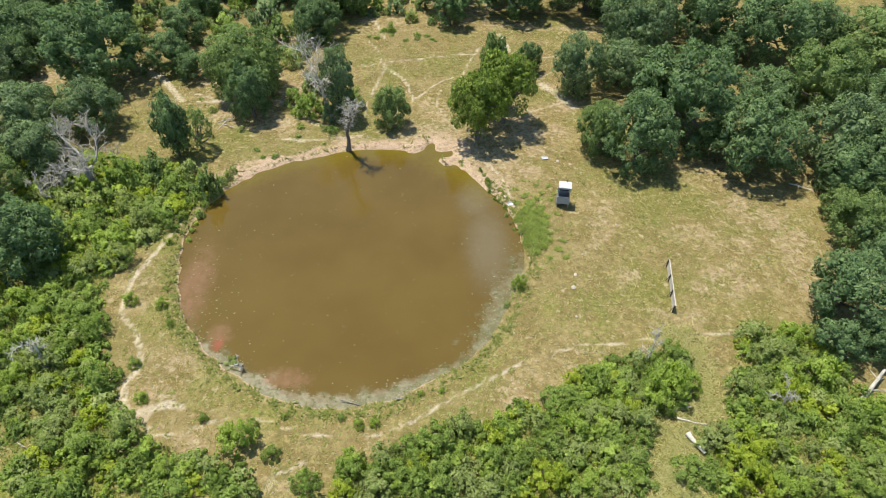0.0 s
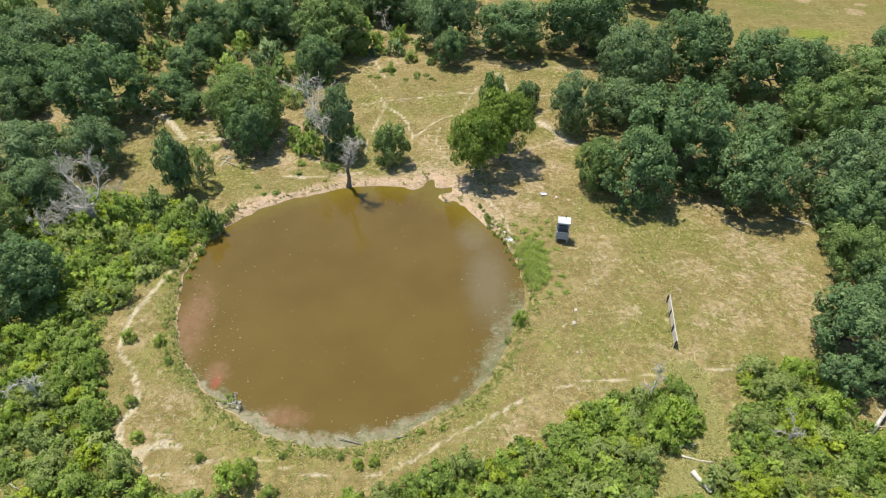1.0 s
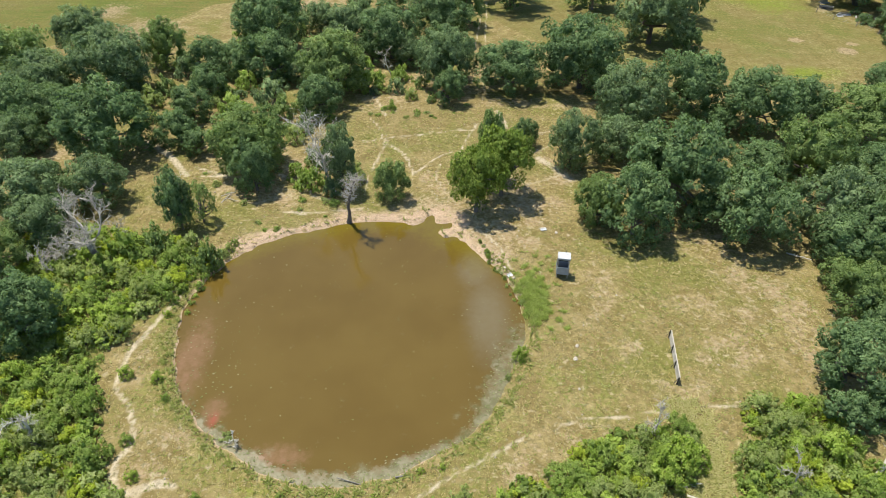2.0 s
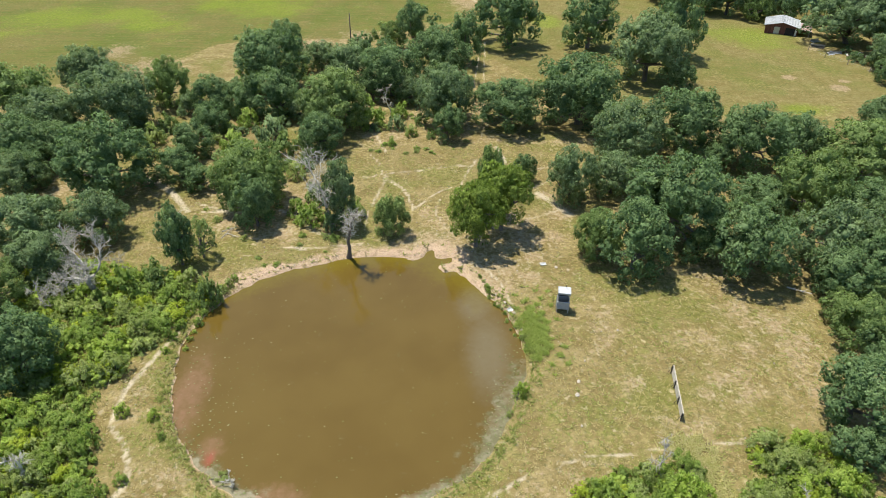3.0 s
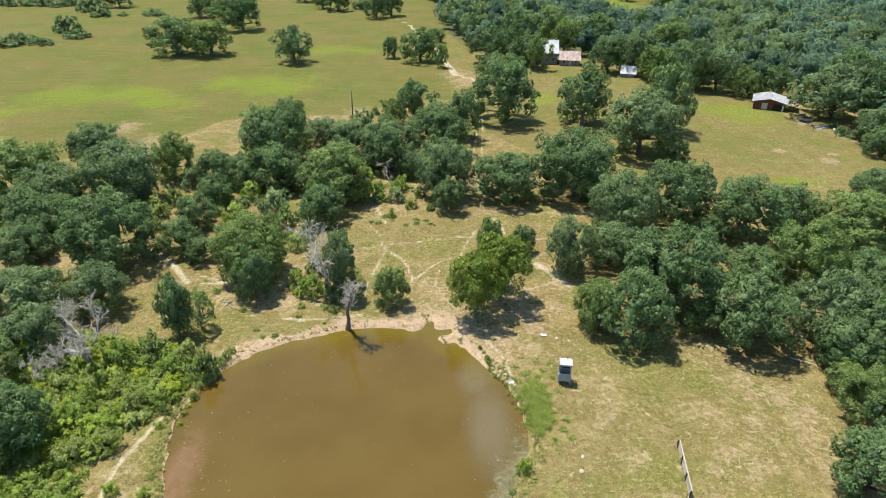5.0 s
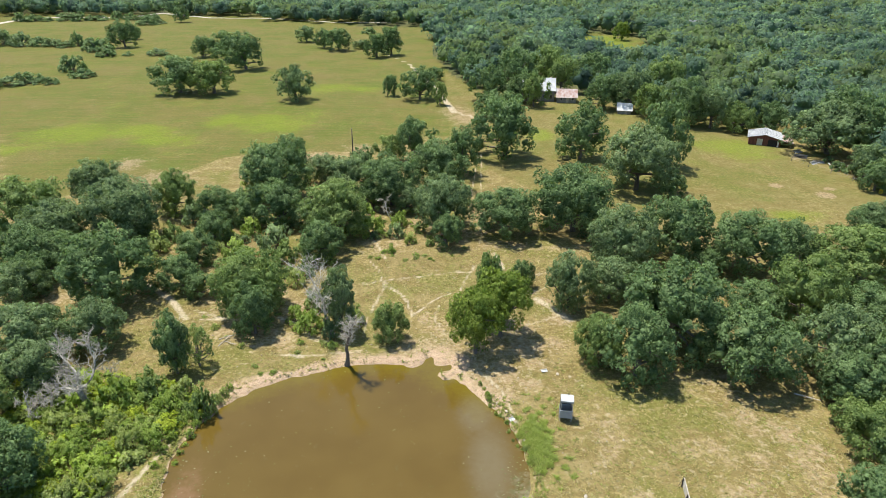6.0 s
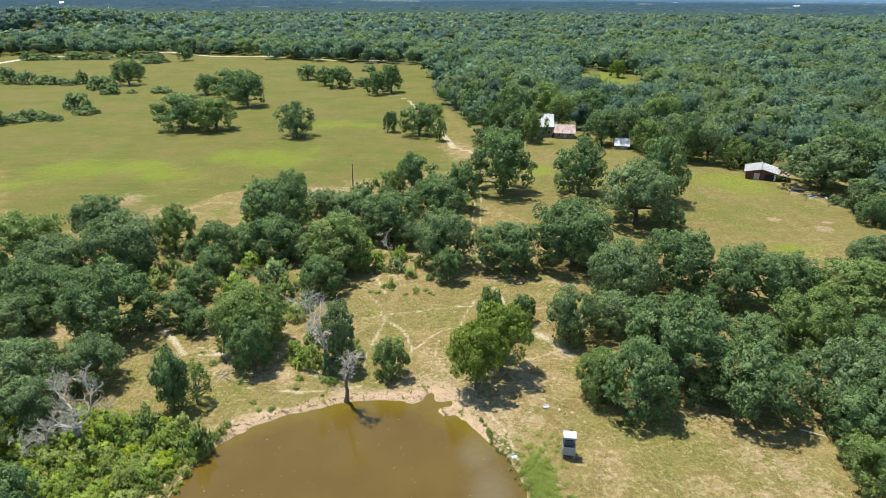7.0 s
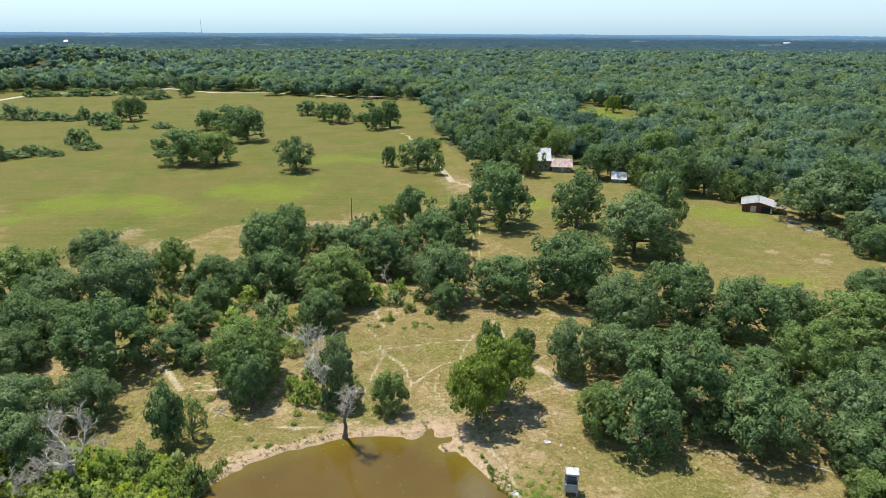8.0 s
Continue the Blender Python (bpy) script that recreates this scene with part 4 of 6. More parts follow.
oak(-5.7, 128.2, 3.7, 6.2)
oak(-13.2, 129.6, 3.2, 5.3)
bush(-49.8, 121.4, 2.7, 4.5)
bush(-27.1, 103.8, 2.3, 4.0)
bush(-51.6, 107.4, 2.3, 3.9)
bush(-29.4, 99.2, 2.0, 3.3)
bush(-58.1, 114.9, 2.8, 4.7)
bush(-27.6, 93.7, 2.8, 4.7)
bush(-36.5, 104.9, 2.6, 4.3)
bush(-7.5, 115.0, 1.9, 3.2)
bush(-4.6, 111.9, 1.4, 2.4)
bush(-8.1, 107.7, 0.9, 1.6)
bush(-3.1, 117.5, 1.4, 2.3)
bush(-0.8, 110.6, 1.0, 1.7)
bush(-11.8, 113.9, 1.1, 1.9)
bush(-24.7, 106.7, 1.6, 2.7)
bush(-22.2, 101.6, 1.8, 3.1)
bush(-7.2, 120.6, 2.0, 3.4)
oak(36.7, 231.6, 4.8, 11.7)
oak(34.9, 238.5, 5.6, 11.7)
yellow(122.8, 428.6, 5.7, 11.8)
bush(-51.0, 113.3, 2.2, 3.7)
bush(-50.5, 101.8, 1.8, 3.0)
bush(-36.5, 115.8, 2.2, 3.8)
bush(-40.4, 135.1, 3.8, 6.5)
bush(-43.1, 131.0, 2.5, 4.2)
bush(-33.9, 146.6, 4.1, 7.0)
bush(-18.5, 157.3, 3.7, 6.3)
bush(-20.8, 131.6, 3.8, 6.4)
bush(-13.1, 116.2, 3.4, 5.7)
bush(-30.2, 108.6, 3.2, 5.4)
bush(-33.7, 92.6, 2.3, 3.9)
bush(-23.3, 95.1, 1.9, 3.2)
# round the farmyard
oak(61.4, 228.3, 6.4, 12.5)
oak(66.2, 266.3, 7.4, 14.4)
oak(71.2, 226.4, 7.4, 14.5)
oak(74.3, 215.0, 6.0, 11.8)
oak(89.6, 246.6, 8.0, 15.7)
oak(21.1, 240.8, 6.7, 13.1)
oak(16.8, 279.0, 6.4, 12.6)
oak(33.2, 263.3, 8.5, 16.6)
oak(49.5, 282.0, 7.8, 15.2)
oak(51.7, 259.5, 6.0, 12.9)
oak(29.4, 239.4, 4.9, 8.2)
oak(82.9, 205.3, 7.7, 15.1)
oak(90.1, 201.6, 6.6, 13.0)
oak(95.6, 195.8, 4.6, 9.1)
oak(124.7, 187.7, 8.0, 15.7)
oak(122.8, 170.8, 8.1, 16.0)
oak(109.8, 152.4, 5.2, 8.6)
oak(109.8, 144.3, 4.2, 7.0)
bush(106.4, 158.0, 2.2, 2.6)
bush(109.0, 155.0, 2.6, 3.2)
bush(111.5, 150.5, 2.4, 3.4)
bush(112.6, 158.5, 2.2, 3.0)
bush(107.8, 164.5, 1.8, 2.0)
bush(53.5, 219.7, 3.0, 5.2)
barn_tree(112.4, 173.0, 10.6, 13.3)
oak(99.0, 198.2, 3.8, 6.1)
oak(105.9, 195.3, 5.6, 9.9)
# west bank
oak(-55.9, 73.9, 4.8, 8.0)
oak(-51.0, 67.4, 4.0, 6.7)
oak(-54.0, 61.4, 3.8, 6.4)
oak(-47.9, 76.6, 4.1, 6.9)
oak(-44.6, 50.2, 4.8, 8.2)
oak(-66.6, 92.1, 4.0, 6.7)
oak(-66.9, 101.3, 4.3, 7.1)
oak(-34.2, 70.3, 2.7, 9.2, 0)
sparse(-31.8, 71.9, 2.3, 5.8)
oak(-56.8, 80.6, 2.5, 4.1)
bush(-28.0, 62.3, 1.6, 4.6)
bush(-31.6, 65.4, 1.8, 3.1)
bush(-36.0, 66.0, 2.2, 3.7)
bush(-29.6, 62.6, 1.3, 2.2)
bush(-39.3, 64.4, 2.5, 4.2)
# by the pond
oak(-6.4, 78.2, 2.7, 6.1)
oak(-13.8, 80.4, 3.1, 10.6, 1)
bush(-18.6, 80.6, 2.2, 3.6)
bush(-15.0, 79.1, 1.5, 3.9)
bush(-20.7, 82.7, 1.7, 3.4)
bush(-12.3, 82.9, 1.9, 3.4)
bush(-14.5, 76.6, 0.9, 0.8)
bush(-18.5, 87.5, 2.2, 3.4)
fresh(5.8, 75.0, 4.2, 9.7)
fresh(9.8, 79.2, 4.6, 10.4)
oak(8.3, 84.2, 2.7, 11.0)
oak(15.0, 94.6, 2.0, 4.8)
# wood east of the pond
oak(32.9, 101.6, 6.1, 11.2, 1)
oak(45.3, 106.2, 6.4, 11.6, 0)
oak(21.3, 87.6, 3.7, 9.1, 1)
oak(28.7, 90.5, 4.3, 7.0, 1)
oak(54.7, 100.3, 6.5, 10.6, 0)
oak(65.2, 102.9, 5.4, 8.2, 0)
oak(34.3, 77.6, 7.1, 12.8, 0)
oak(26.9, 69.8, 5.0, 9.7, 0)
oak(22.1, 72.8, 3.3, 7.4, 3)
oak(41.6, 69.4, 5.7, 9.8, 0)
oak(56.9, 84.3, 5.5, 10.5, 3)
oak(50.0, 84.4, 4.7, 5.9, 0)
oak(53.4, 69.0, 5.4, 10.1, 1)
oak(73.0, 96.6, 7.3, 9.3, 3)
oak(57.0, 65.6, 4.5, 10.0, 0)
oak(89.0, 119.0, 4.2, 4.6, 0)
oak(48.0, 98.1, 3.0, 4.7, 0)
oak(62.1, 84.9, 4.2, 5.5, 0)
oak(66.7, 81.9, 4.6, 6.5, 0)
oak(33.3, 81.7, 4.2, 7.8, 0)
oak(52.0, 64.2, 4.3, 7.2)
oak(49.8, 55.3, 3.7, 6.1)
oak(49.6, 59.6, 2.5, 4.1)
oak(43.1, 44.6, 4.4, 7.4)
oak(49.8, 51.1, 3.2, 5.4)
oak(40.1, 39.0, 2.5, 4.2)
oak(43.7, 39.0, 2.5, 4.2)
oak(55.4, 62.1, 3.2, 5.4)
oak(106.1, 142.3, 4.2, 7.0)
oak(90.1, 118.6, 3.5, 5.9)
# shrubs on the west and south banks
shrub(-31.9, 44.8, 0.9, 1.5)
shrub(-28.5, 44.2, 0.7, 1.2)
shrub(-26.8, 41.7, 0.5, 0.9)
shrub(-33.9, 40.5, 1.7, 2.9)
shrub(-28.8, 36.8, 0.7, 1.1)
shrub(-26.8, 33.0, 0.7, 1.1)
shrub(-20.6, 31.0, 0.5, 0.9)
shrub(-16.9, 28.6, 1.9, 3.3)
shrub(-13.8, 27.5, 0.9, 1.6)
shrub(-13.4, 31.3, 0.4, 0.6)
shrub(-8.2, 31.2, 0.4, 0.7)
shrub(-6.6, 30.5, 0.6, 0.9)
shrub(-5.2, 30.7, 0.6, 0.9)
shrub(0.8, 34.1, 0.4, 0.6)
shrub(-1.1, 33.8, 0.4, 0.6)
shrub(-6.8, 26.6, 1.4, 2.4)
shrub(2.1, 27.6, 1.0, 1.6)
shrub(6.2, 29.8, 1.2, 2.1)
shrub(-11.4, 32.3, 0.3, 0.4)
shrub(-3.6, 27.8, 0.4, 0.7)
shrub(-10.4, 24.9, 1.4, 2.4)
shrub(-16.2, 26.5, 0.6, 1.0)
shrub(-1.4, 26.5, 1.2, 2.0)
shrub(9.3, 47.4, 0.9, 2.2)
shrub(7.8, 44.9, 0.5, 0.8)
shrub(-16.1, 30.3, 0.7, 1.1)
shrub(-27.2, 64.5, 0.8, 1.3)
shrub(-27.2, 62.7, 0.7, 1.2)
shrub(-27.8, 61.4, 0.8, 1.4)
shrub(-28.4, 60.3, 0.6, 1.1)
shrub(-28.5, 58.7, 0.7, 1.2)
shrub(-28.6, 57.2, 0.5, 0.9)
shrub(-28.7, 55.9, 0.5, 0.9)
shrub(-28.7, 54.4, 0.5, 0.8)
shrub(-26.8, 65.7, 0.7, 1.2)
shrub(-26.3, 66.9, 0.6, 1.0)
shrub(-28.7, 63.0, 0.9, 1.6)
shrub(-29.4, 61.5, 0.8, 1.3)
shrub(-30.3, 57.9, 0.7, 1.2)
shrub(-30.5, 56.0, 0.6, 1.0)
shrub(-30.6, 53.6, 0.5, 0.9)
# clumps along the north-east bank
for i in range(22):
    u = i / 21
    shrub(6.0 + 4.6 * u + 0.35 * math.sin(7 * i), 67.4 - 12.6 * u + 0.3 * math.cos(5 * i), 0.32 + 0.16 * math.sin(3.1 * i), 0.55 + 0.25 * math.cos(2.3 * i), (1, 2, 1)[i % 3])
# dead bush at the water's edge
shrub(-19.6, 37.4, 0.9, 1.1, 2)
shrub(22.0, 34.6, 2.1, 4.2)
shrub(15.6, 35.1, 1.6, 2.7)


def thicket():
    """Shrubs that fill the scrubby stretches of the banks; the lowest are joined."""
    rng = np.random.default_rng(77)
    low = []
    for n, zone in enumerate(THICKETS):
        (x0, y0), (x1, y1) = zone.min(0), zone.max(0)
        want, fill = ((65, 150), (45, 130), (88, 420))[n]
        made, tries = [], 0
        while len(made) < want + fill and tries < 9000:
            tries += 1
            x, y = rng.uniform(x0, x1), rng.uniform(y0, y1)
            if not inside(np.array([x]), np.array([y]), zone)[0]:
                continue
            r = rng.uniform(1.0, 2.1) if len(made) < want else rng.uniform(0.5, 1.5)
            if len(made) < want and any(math.hypot(x - a, y - b) < 0.5 * (r + c) for a, b, c in made):
                continue
            made.append((x, y, r))
            if len(made) <= want:
                shrub(x, y, r, r * rng.uniform(0.9, 1.7), int(rng.choice([0, 0, 1, 1, 1, 1, 2, 2, 3])))
            else:
                low.append((x, y, r, r * rng.uniform(0.8, 1.5)))
    low = np.array(low)
    for k, look_of in enumerate(("bright green", "dark green", "pale grey-green", "yellow-green")):
        part_of = low[[i for i in range(len(low)) if (0, 1, 2, 1, 1, 2, 0, 1, 3)[i % 9] == k]]
        pos = np.stack([part_of[:, 0], part_of[:, 1], height(part_of[:, 0], part_of[:, 1]) - 0.05], -1)
        scatter_mesh("thicket_growth", shrub_template(81 + k, 380, 0.16, 5), pos, part_of[:, 2], part_of[:, 3], 1.1, rng.uniform(0, 6.3, len(part_of)), SHRUB[k],
                     f"tangled {look_of} low growth between the bank shrubs", "undergrowth")


def scrub():
    """Low growth between the oaks north-west of the pond."""
    rng = np.random.default_rng(78)
    x0, y0 = SCRUB.min(0)
    x1, y1 = SCRUB.max(0)
    made = 0
    while made < 48:
        x, y = rng.uniform(x0, x1), rng.uniform(y0, y1)
        if inside(np.array([x]), np.array([y]), SCRUB)[0]:
            r = rng.uniform(0.8, 2.0)
            bush(x, y, r, r * rng.uniform(0.9, 1.6))
            made += 1


def clearing_plants():
    """Small shrubs and weeds at the head of the clearing and on the west bank."""
    rng = np.random.default_rng(79)
    for x0, x1, y0, y1, count in ((-12, 6, 104, 124, 55), (-36, -15, 70, 86, 30), (-26, -13, 73, 82, 8)):
        for _ in range(count):
            r = rng.uniform(0.25, 0.8)
            shrub(rng.uniform(x0, x1), rng.uniform(y0, y1), r, r * rng.uniform(0.6, 1.2), int(rng.choice([1, 2, 2])))



def scatter_mesh(name, form, pos, r, h, unit_h, spin, material, label, category):
    """Copies of one small form, joined into one mesh of stuff."""
    v, f, nor, tone = form[:4]
    n = len(pos)
    c, s = np.cos(spin)[:, None], np.sin(spin)[:, None]
    tall = (h / unit_h)[:, None]
    turned = lambda a, wide, up: np.stack([(a[None, :, 0] * c - a[None, :, 1] * s) * wide, (a[None, :, 0] * s + a[None, :, 1] * c) * wide, a[None, :, 2] * up], -1)
    verts = turned(v, r[:, None], tall) + pos[:, None, :]
    faces = (f[None] + (np.arange(n) * len(v))[:, None, None]).reshape(-1, f.shape[1])
    own = np.sin(12.9 * pos[:, 0] + 7.7 * pos[:, 1])[:, None]
    hue = 0.5 + 0.5 * np.sin(5.3 * pos[:, 0] - 9.1 * pos[:, 1])
    shade = unit_rows(turned(nor, 1 / r[:, None], 1 / tall).reshape(-1, 3))
    me = leafy_mesh(name, verts.reshape(-1, 3), faces, shade, (0.75 * own + 0.4 * tone[None]).ravel(), material)
    set_attr(me, "hue", np.repeat(hue, len(v)))
    return tagged(new(name, me), label, category, kind="stuff")


thicket()
scrub()
clearing_plants()


def woods():
    rng = np.random.default_rng(9)
    known = np.array(PLANTED)

    def sites(y0, y1, step, x_of=lambda y: 0.76 * y + 70):
        w = x_of(y1)
        X, Y = np.meshgrid(np.arange(-w, w, step), np.arange(y0, y1, step))
        X, Y = X + rng.uniform(-0.45, 0.45, X.shape) * step, Y + rng.uniform(-0.45, 0.45, X.shape) * step
        x, y = X.ravel(), Y.ravel()
        keep = np.abs(x) < x_of(y)
        for zone in (FIELD_WEST, FIELD_EAST, YARD, CLEARING):
            keep &= ~inside(x, y, zone)
        keep &= (y > 250) | ((x > 62) & (y > 232)) | ((x > 84) & (y > 212)) | ((x > 106 + np.clip((168 - y) * 0.36, 0, 99)) & (y > 118))
        for cx, cy, rx, ry in GLADES:
            keep &= np.hypot((x - cx) / rx, (y - cy) / ry) > 1
        keep &= ~((x < -60) & (y < 520))
        keep &= ~((np.abs(x + 250) < 110) & (y > 500) & (y < 575))
        return x[keep], y[keep]

    def grow(x, y, lo, hi, forms, name):
        near = np.ones(len(x), bool)
        for a, b, c in known[known[:, 1] > 110]:
            near &= np.hypot(x - a, y - b) > c + 3
        x, y = x[near], y[near]
        r = lo * 0.9 + (hi * 1.2 - lo * 0.9) * rng.uniform(0, 1, len(x)) ** 1.3
        h = (6.5 + 0.75 * r) * rng.uniform(0.85, 1.2, len(x)) * (1 + 0.12 * waves(x, y, 90))
        which = rng.integers(0, len(forms), len(x))
        for k, form in enumerate(forms):
            q = which == k
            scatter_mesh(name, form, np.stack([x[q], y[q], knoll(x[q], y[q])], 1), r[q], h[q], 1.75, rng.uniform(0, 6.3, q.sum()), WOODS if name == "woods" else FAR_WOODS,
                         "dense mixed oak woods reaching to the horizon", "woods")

    forms = lambda seed, lobes, n, size, most=5: [wood_form(seed + i, lobes, n, size, most) for i in range(4)]
    x, y = sites(118, 340, 7.6)
    grow(x, y, 4.6, 7.8, forms(60, 12, 460, 0.105), "woods")
    x, y = sites(340, 640, 8.8)
    grow(x, y, 5.6, 8.8, forms(66, 9, 150, 0.15, 4), "woods")
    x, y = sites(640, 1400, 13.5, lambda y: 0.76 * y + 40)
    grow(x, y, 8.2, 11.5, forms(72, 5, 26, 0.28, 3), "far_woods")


woods()


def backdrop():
    """The distance: glowing rows of treelines to the horizon, with haze painted in as blue."""
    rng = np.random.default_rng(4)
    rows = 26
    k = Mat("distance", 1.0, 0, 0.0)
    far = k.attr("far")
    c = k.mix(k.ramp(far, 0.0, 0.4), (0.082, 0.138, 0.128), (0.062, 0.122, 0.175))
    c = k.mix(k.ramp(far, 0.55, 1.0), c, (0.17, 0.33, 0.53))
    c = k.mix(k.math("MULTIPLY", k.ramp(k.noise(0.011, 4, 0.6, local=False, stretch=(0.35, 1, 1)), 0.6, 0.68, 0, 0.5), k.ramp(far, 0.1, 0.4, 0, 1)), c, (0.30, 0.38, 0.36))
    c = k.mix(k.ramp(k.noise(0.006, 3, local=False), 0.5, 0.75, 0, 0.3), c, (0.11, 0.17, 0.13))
    # no light shades the glow, so dark gaps and lit crowns are painted
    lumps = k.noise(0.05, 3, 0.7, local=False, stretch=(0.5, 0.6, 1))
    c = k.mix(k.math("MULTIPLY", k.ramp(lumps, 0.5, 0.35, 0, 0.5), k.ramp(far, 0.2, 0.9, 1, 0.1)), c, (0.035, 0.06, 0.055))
    lit_tops = k.noise(0.085, 4, 0.75, local=False, stretch=(0.6, 0.45, 2.0))
    c = k.mix(k.math("MULTIPLY", k.ramp(lit_tops, 0.52, 0.68, 0, 0.75), k.ramp(far, 0.15, 0.85, 1, 0.1)), c, (0.145, 0.215, 0.185))
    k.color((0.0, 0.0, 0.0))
    # glows although it is no lamp; its colour carries the distance haze
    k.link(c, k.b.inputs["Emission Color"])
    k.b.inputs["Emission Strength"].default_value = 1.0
    verts, faces, tone = [], [], []
    for i in range(rows):
        s = i / (rows - 1)
        dist = 1400 * (4300 / 1400) ** s
        top = 14 + (39 - 14) * s**2.2
        n = 320
        ang = np.linspace(-0.72, 0.72, n)
        ph = rng.uniform(0, 50)
        hgt = top + (2.4 - 1.0 * s) * waves(ang * 900 + ph, ang * 0 + ph, 7) + 0.9 * rng.normal(size=n) * (1 - 0.5 * s) + 5 * waves(ang * 60 + ph, ang * 0, 9) * (1 - s * 0.6)
        base = len(verts)
        for a, z in zip(ang, hgt):
            x, y = dist * math.sin(a), dist * math.cos(a)
            verts += [(x, y, -2), (x, y, z), (x * 1.04, y * 1.04, z - 1)]
            tone += [s, s, s]
        for j in range(n - 1):
            q = base + 3 * j
            faces += [(q, q + 3, q + 4, q + 1), (q + 1, q + 4, q + 5, q + 2)]
            if i < rows - 1:
                faces += [(q + 2, q + 5, q + 3 * n + 3, q + 3 * n)]
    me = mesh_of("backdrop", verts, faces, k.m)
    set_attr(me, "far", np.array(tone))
    tagged(new("backdrop", me), "glowing treelines at the horizon, painted blue for haze", "backdrop", kind="structure")


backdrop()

# ---- dead trees and wood ----


def dead_tree(x, y, h, label, seed, lean_to=(0, 0), girth=0.05, spread=0.9, forks=7, start=0.4, reach=0.32, stem=None, name="dead_tree", spray=1.0):
    """A bare tree: trunk, forked limbs and fine twigs."""
    rng = np.random.default_rng(seed)
    ob = thing(name, pose(x, y, at_ground(x, y)), label, "dead tree")
    trunk = Tubes(8)
    d = Vector((lean_to[0], lean_to[1], 1))
    pts, radii, _ = crooked(rng, (0, 0, -0.2), d, h * 0.78, girth * h * 0.5, girth * h * 0.16, 8, 0.09)
    radii[0] *= 1.5
    trunk.limb(pts, radii)
    piece("trunk", trunk.mesh("trunk", stem or DEAD), ob)
    twigs = Tubes(4)
    for i in range(forks):
        k = min(len(pts) - 1, int(len(pts) * (start + (1 - start) * (i + 0.5) / forks)))
        q = 2.4 * i + rng.uniform(-0.6, 0.6)
        dirn = Vector((math.cos(q) * spread, math.sin(q) * spread, rng.uniform(0.3, 1.0)))
        lp, lr, _ = crooked(rng, pts[k], dirn, h * reach * rng.uniform(0.7, 1.3), radii[k] * 0.6, 0.03, 6, 0.3, 0.05)
        one = Tubes(6)
        one.limb(lp, lr)
        piece("limb", one.mesh("limb", DEAD), ob)
        for j in range(2, len(lp)):
            for _ in range(3):
                side = (lp[j] - lp[j - 1]).normalized() + Vector(rng.normal(0, 0.7, 3))
                tp, tr, _ = crooked(rng, lp[j], side, h * spray * rng.uniform(0.06, 0.16), max(lr[j] * 0.5, 0.028), 0.015, 4, 0.35)
                twigs.limb(tp, tr)
                for _ in range(2):
                    side2 = (tp[-1] - tp[-2]).normalized() + Vector(rng.normal(0, 0.8, 3))
                    t2, r2, _ = crooked(rng, tp[rng.integers(1, len(tp))], side2, h * rng.uniform(0.03, 0.08), 0.02, 0.01, 3, 0.3)
                    twigs.limb(t2, r2)
    tagged(piece("twig_spray", twigs.mesh("twig_spray", DEAD), ob), kind="stuff")
    return ob


def gnarled_oak(x, y, label, seed, size=1.0):
    """A broad dead oak: a short thick trunk that forks into long curving limbs full of bare twigs."""
    rng = np.random.default_rng(seed)
    ob = thing("dead_oak", pose(x, y, at_ground(x, y)), label, "dead tree")
    trunk = Tubes(8)
    pts, radii, _ = crooked(rng, (0, 0, -0.3), (0.05, 0.1, 1), 3.6 * size, 0.45 * size, 0.28 * size, 5, 0.1)
    radii[0] *= 1.4
    trunk.limb(pts, radii)
    piece("trunk", trunk.mesh("trunk", DEAD_DARK), ob)
    twigs = Tubes(4)

    def spray(p, along, length, thick, depth):
        tp, tr, _ = crooked(rng, p, along, length, thick, thick * 0.35, 4, 0.32, 0.03)
        twigs.limb(tp, tr)
        if depth:
            for k in range(1, 5):
                for _ in range(2):
                    spray(tp[k], (tp[k] - tp[k - 1]).normalized() + Vector(rng.normal(0, 0.65, 3)), length * rng.uniform(0.35, 0.6), thick * 0.5, depth - 1)

    for way, length, bend in (((0.85, 0.2, 0.6), 7.8, 0.13), ((-0.55, 0.45, 0.85), 6.6, 0.05), ((0.35, 0.1, 1.0), 6.4, 0.03), ((-1.0, 0.0, 0.3), 4.4, -0.02)):
        lp, lr, _ = crooked(rng, pts[-1] - Vector((0, 0, rng.uniform(0, 1.2) * size)), way, length * size, 0.19 * size, 0.05 * size, 9, 0.27, bend)
        one = Tubes(6)
        one.limb(lp, lr)
        piece("limb", one.mesh("limb", DEAD), ob)
        for j in range(3, len(lp)):
            for _ in range(1 + j % 2):
                spray(lp[j], (lp[j] - lp[j - 1]).normalized() + Vector(rng.normal(0, 0.6, 3)), rng.uniform(1.0, 2.2) * size, max(0.075 * size, 0.04), 2 if j > 4 else 1)
    tagged(piece("twig_spray", twigs.mesh("twig_spray", DEAD), ob), kind="stuff")
    return ob


dead_tree(-12.0, 72.6, 11.6, "tall dead tree with dark trunk at the water's edge", 3, (-0.02, 0.03), 0.05, 0.17, 9, 0.45, 0.095, BARK, spray=0.6)
dead_tree(-15.0, 79.9, 13.0, "tall bleached dead tree standing against green leaves", 5, (-0.16, 0.03), 0.04, 0.85, 13, 0.35, 0.27)
gnarled_oak(-42.6, 63.8, "twisted silver-grey dead oak in the thicket", 8)
gnarled_oak(-47.6, 65.6, "low grey dead limb spreading over the scrub", 9, 0.42)
dead_tree(-47.6, 60.6, 4.6, "small grey dead tree among shrubs", 12, (-0.2, 0.0), 0.07, 1.3, 6, 0.3)
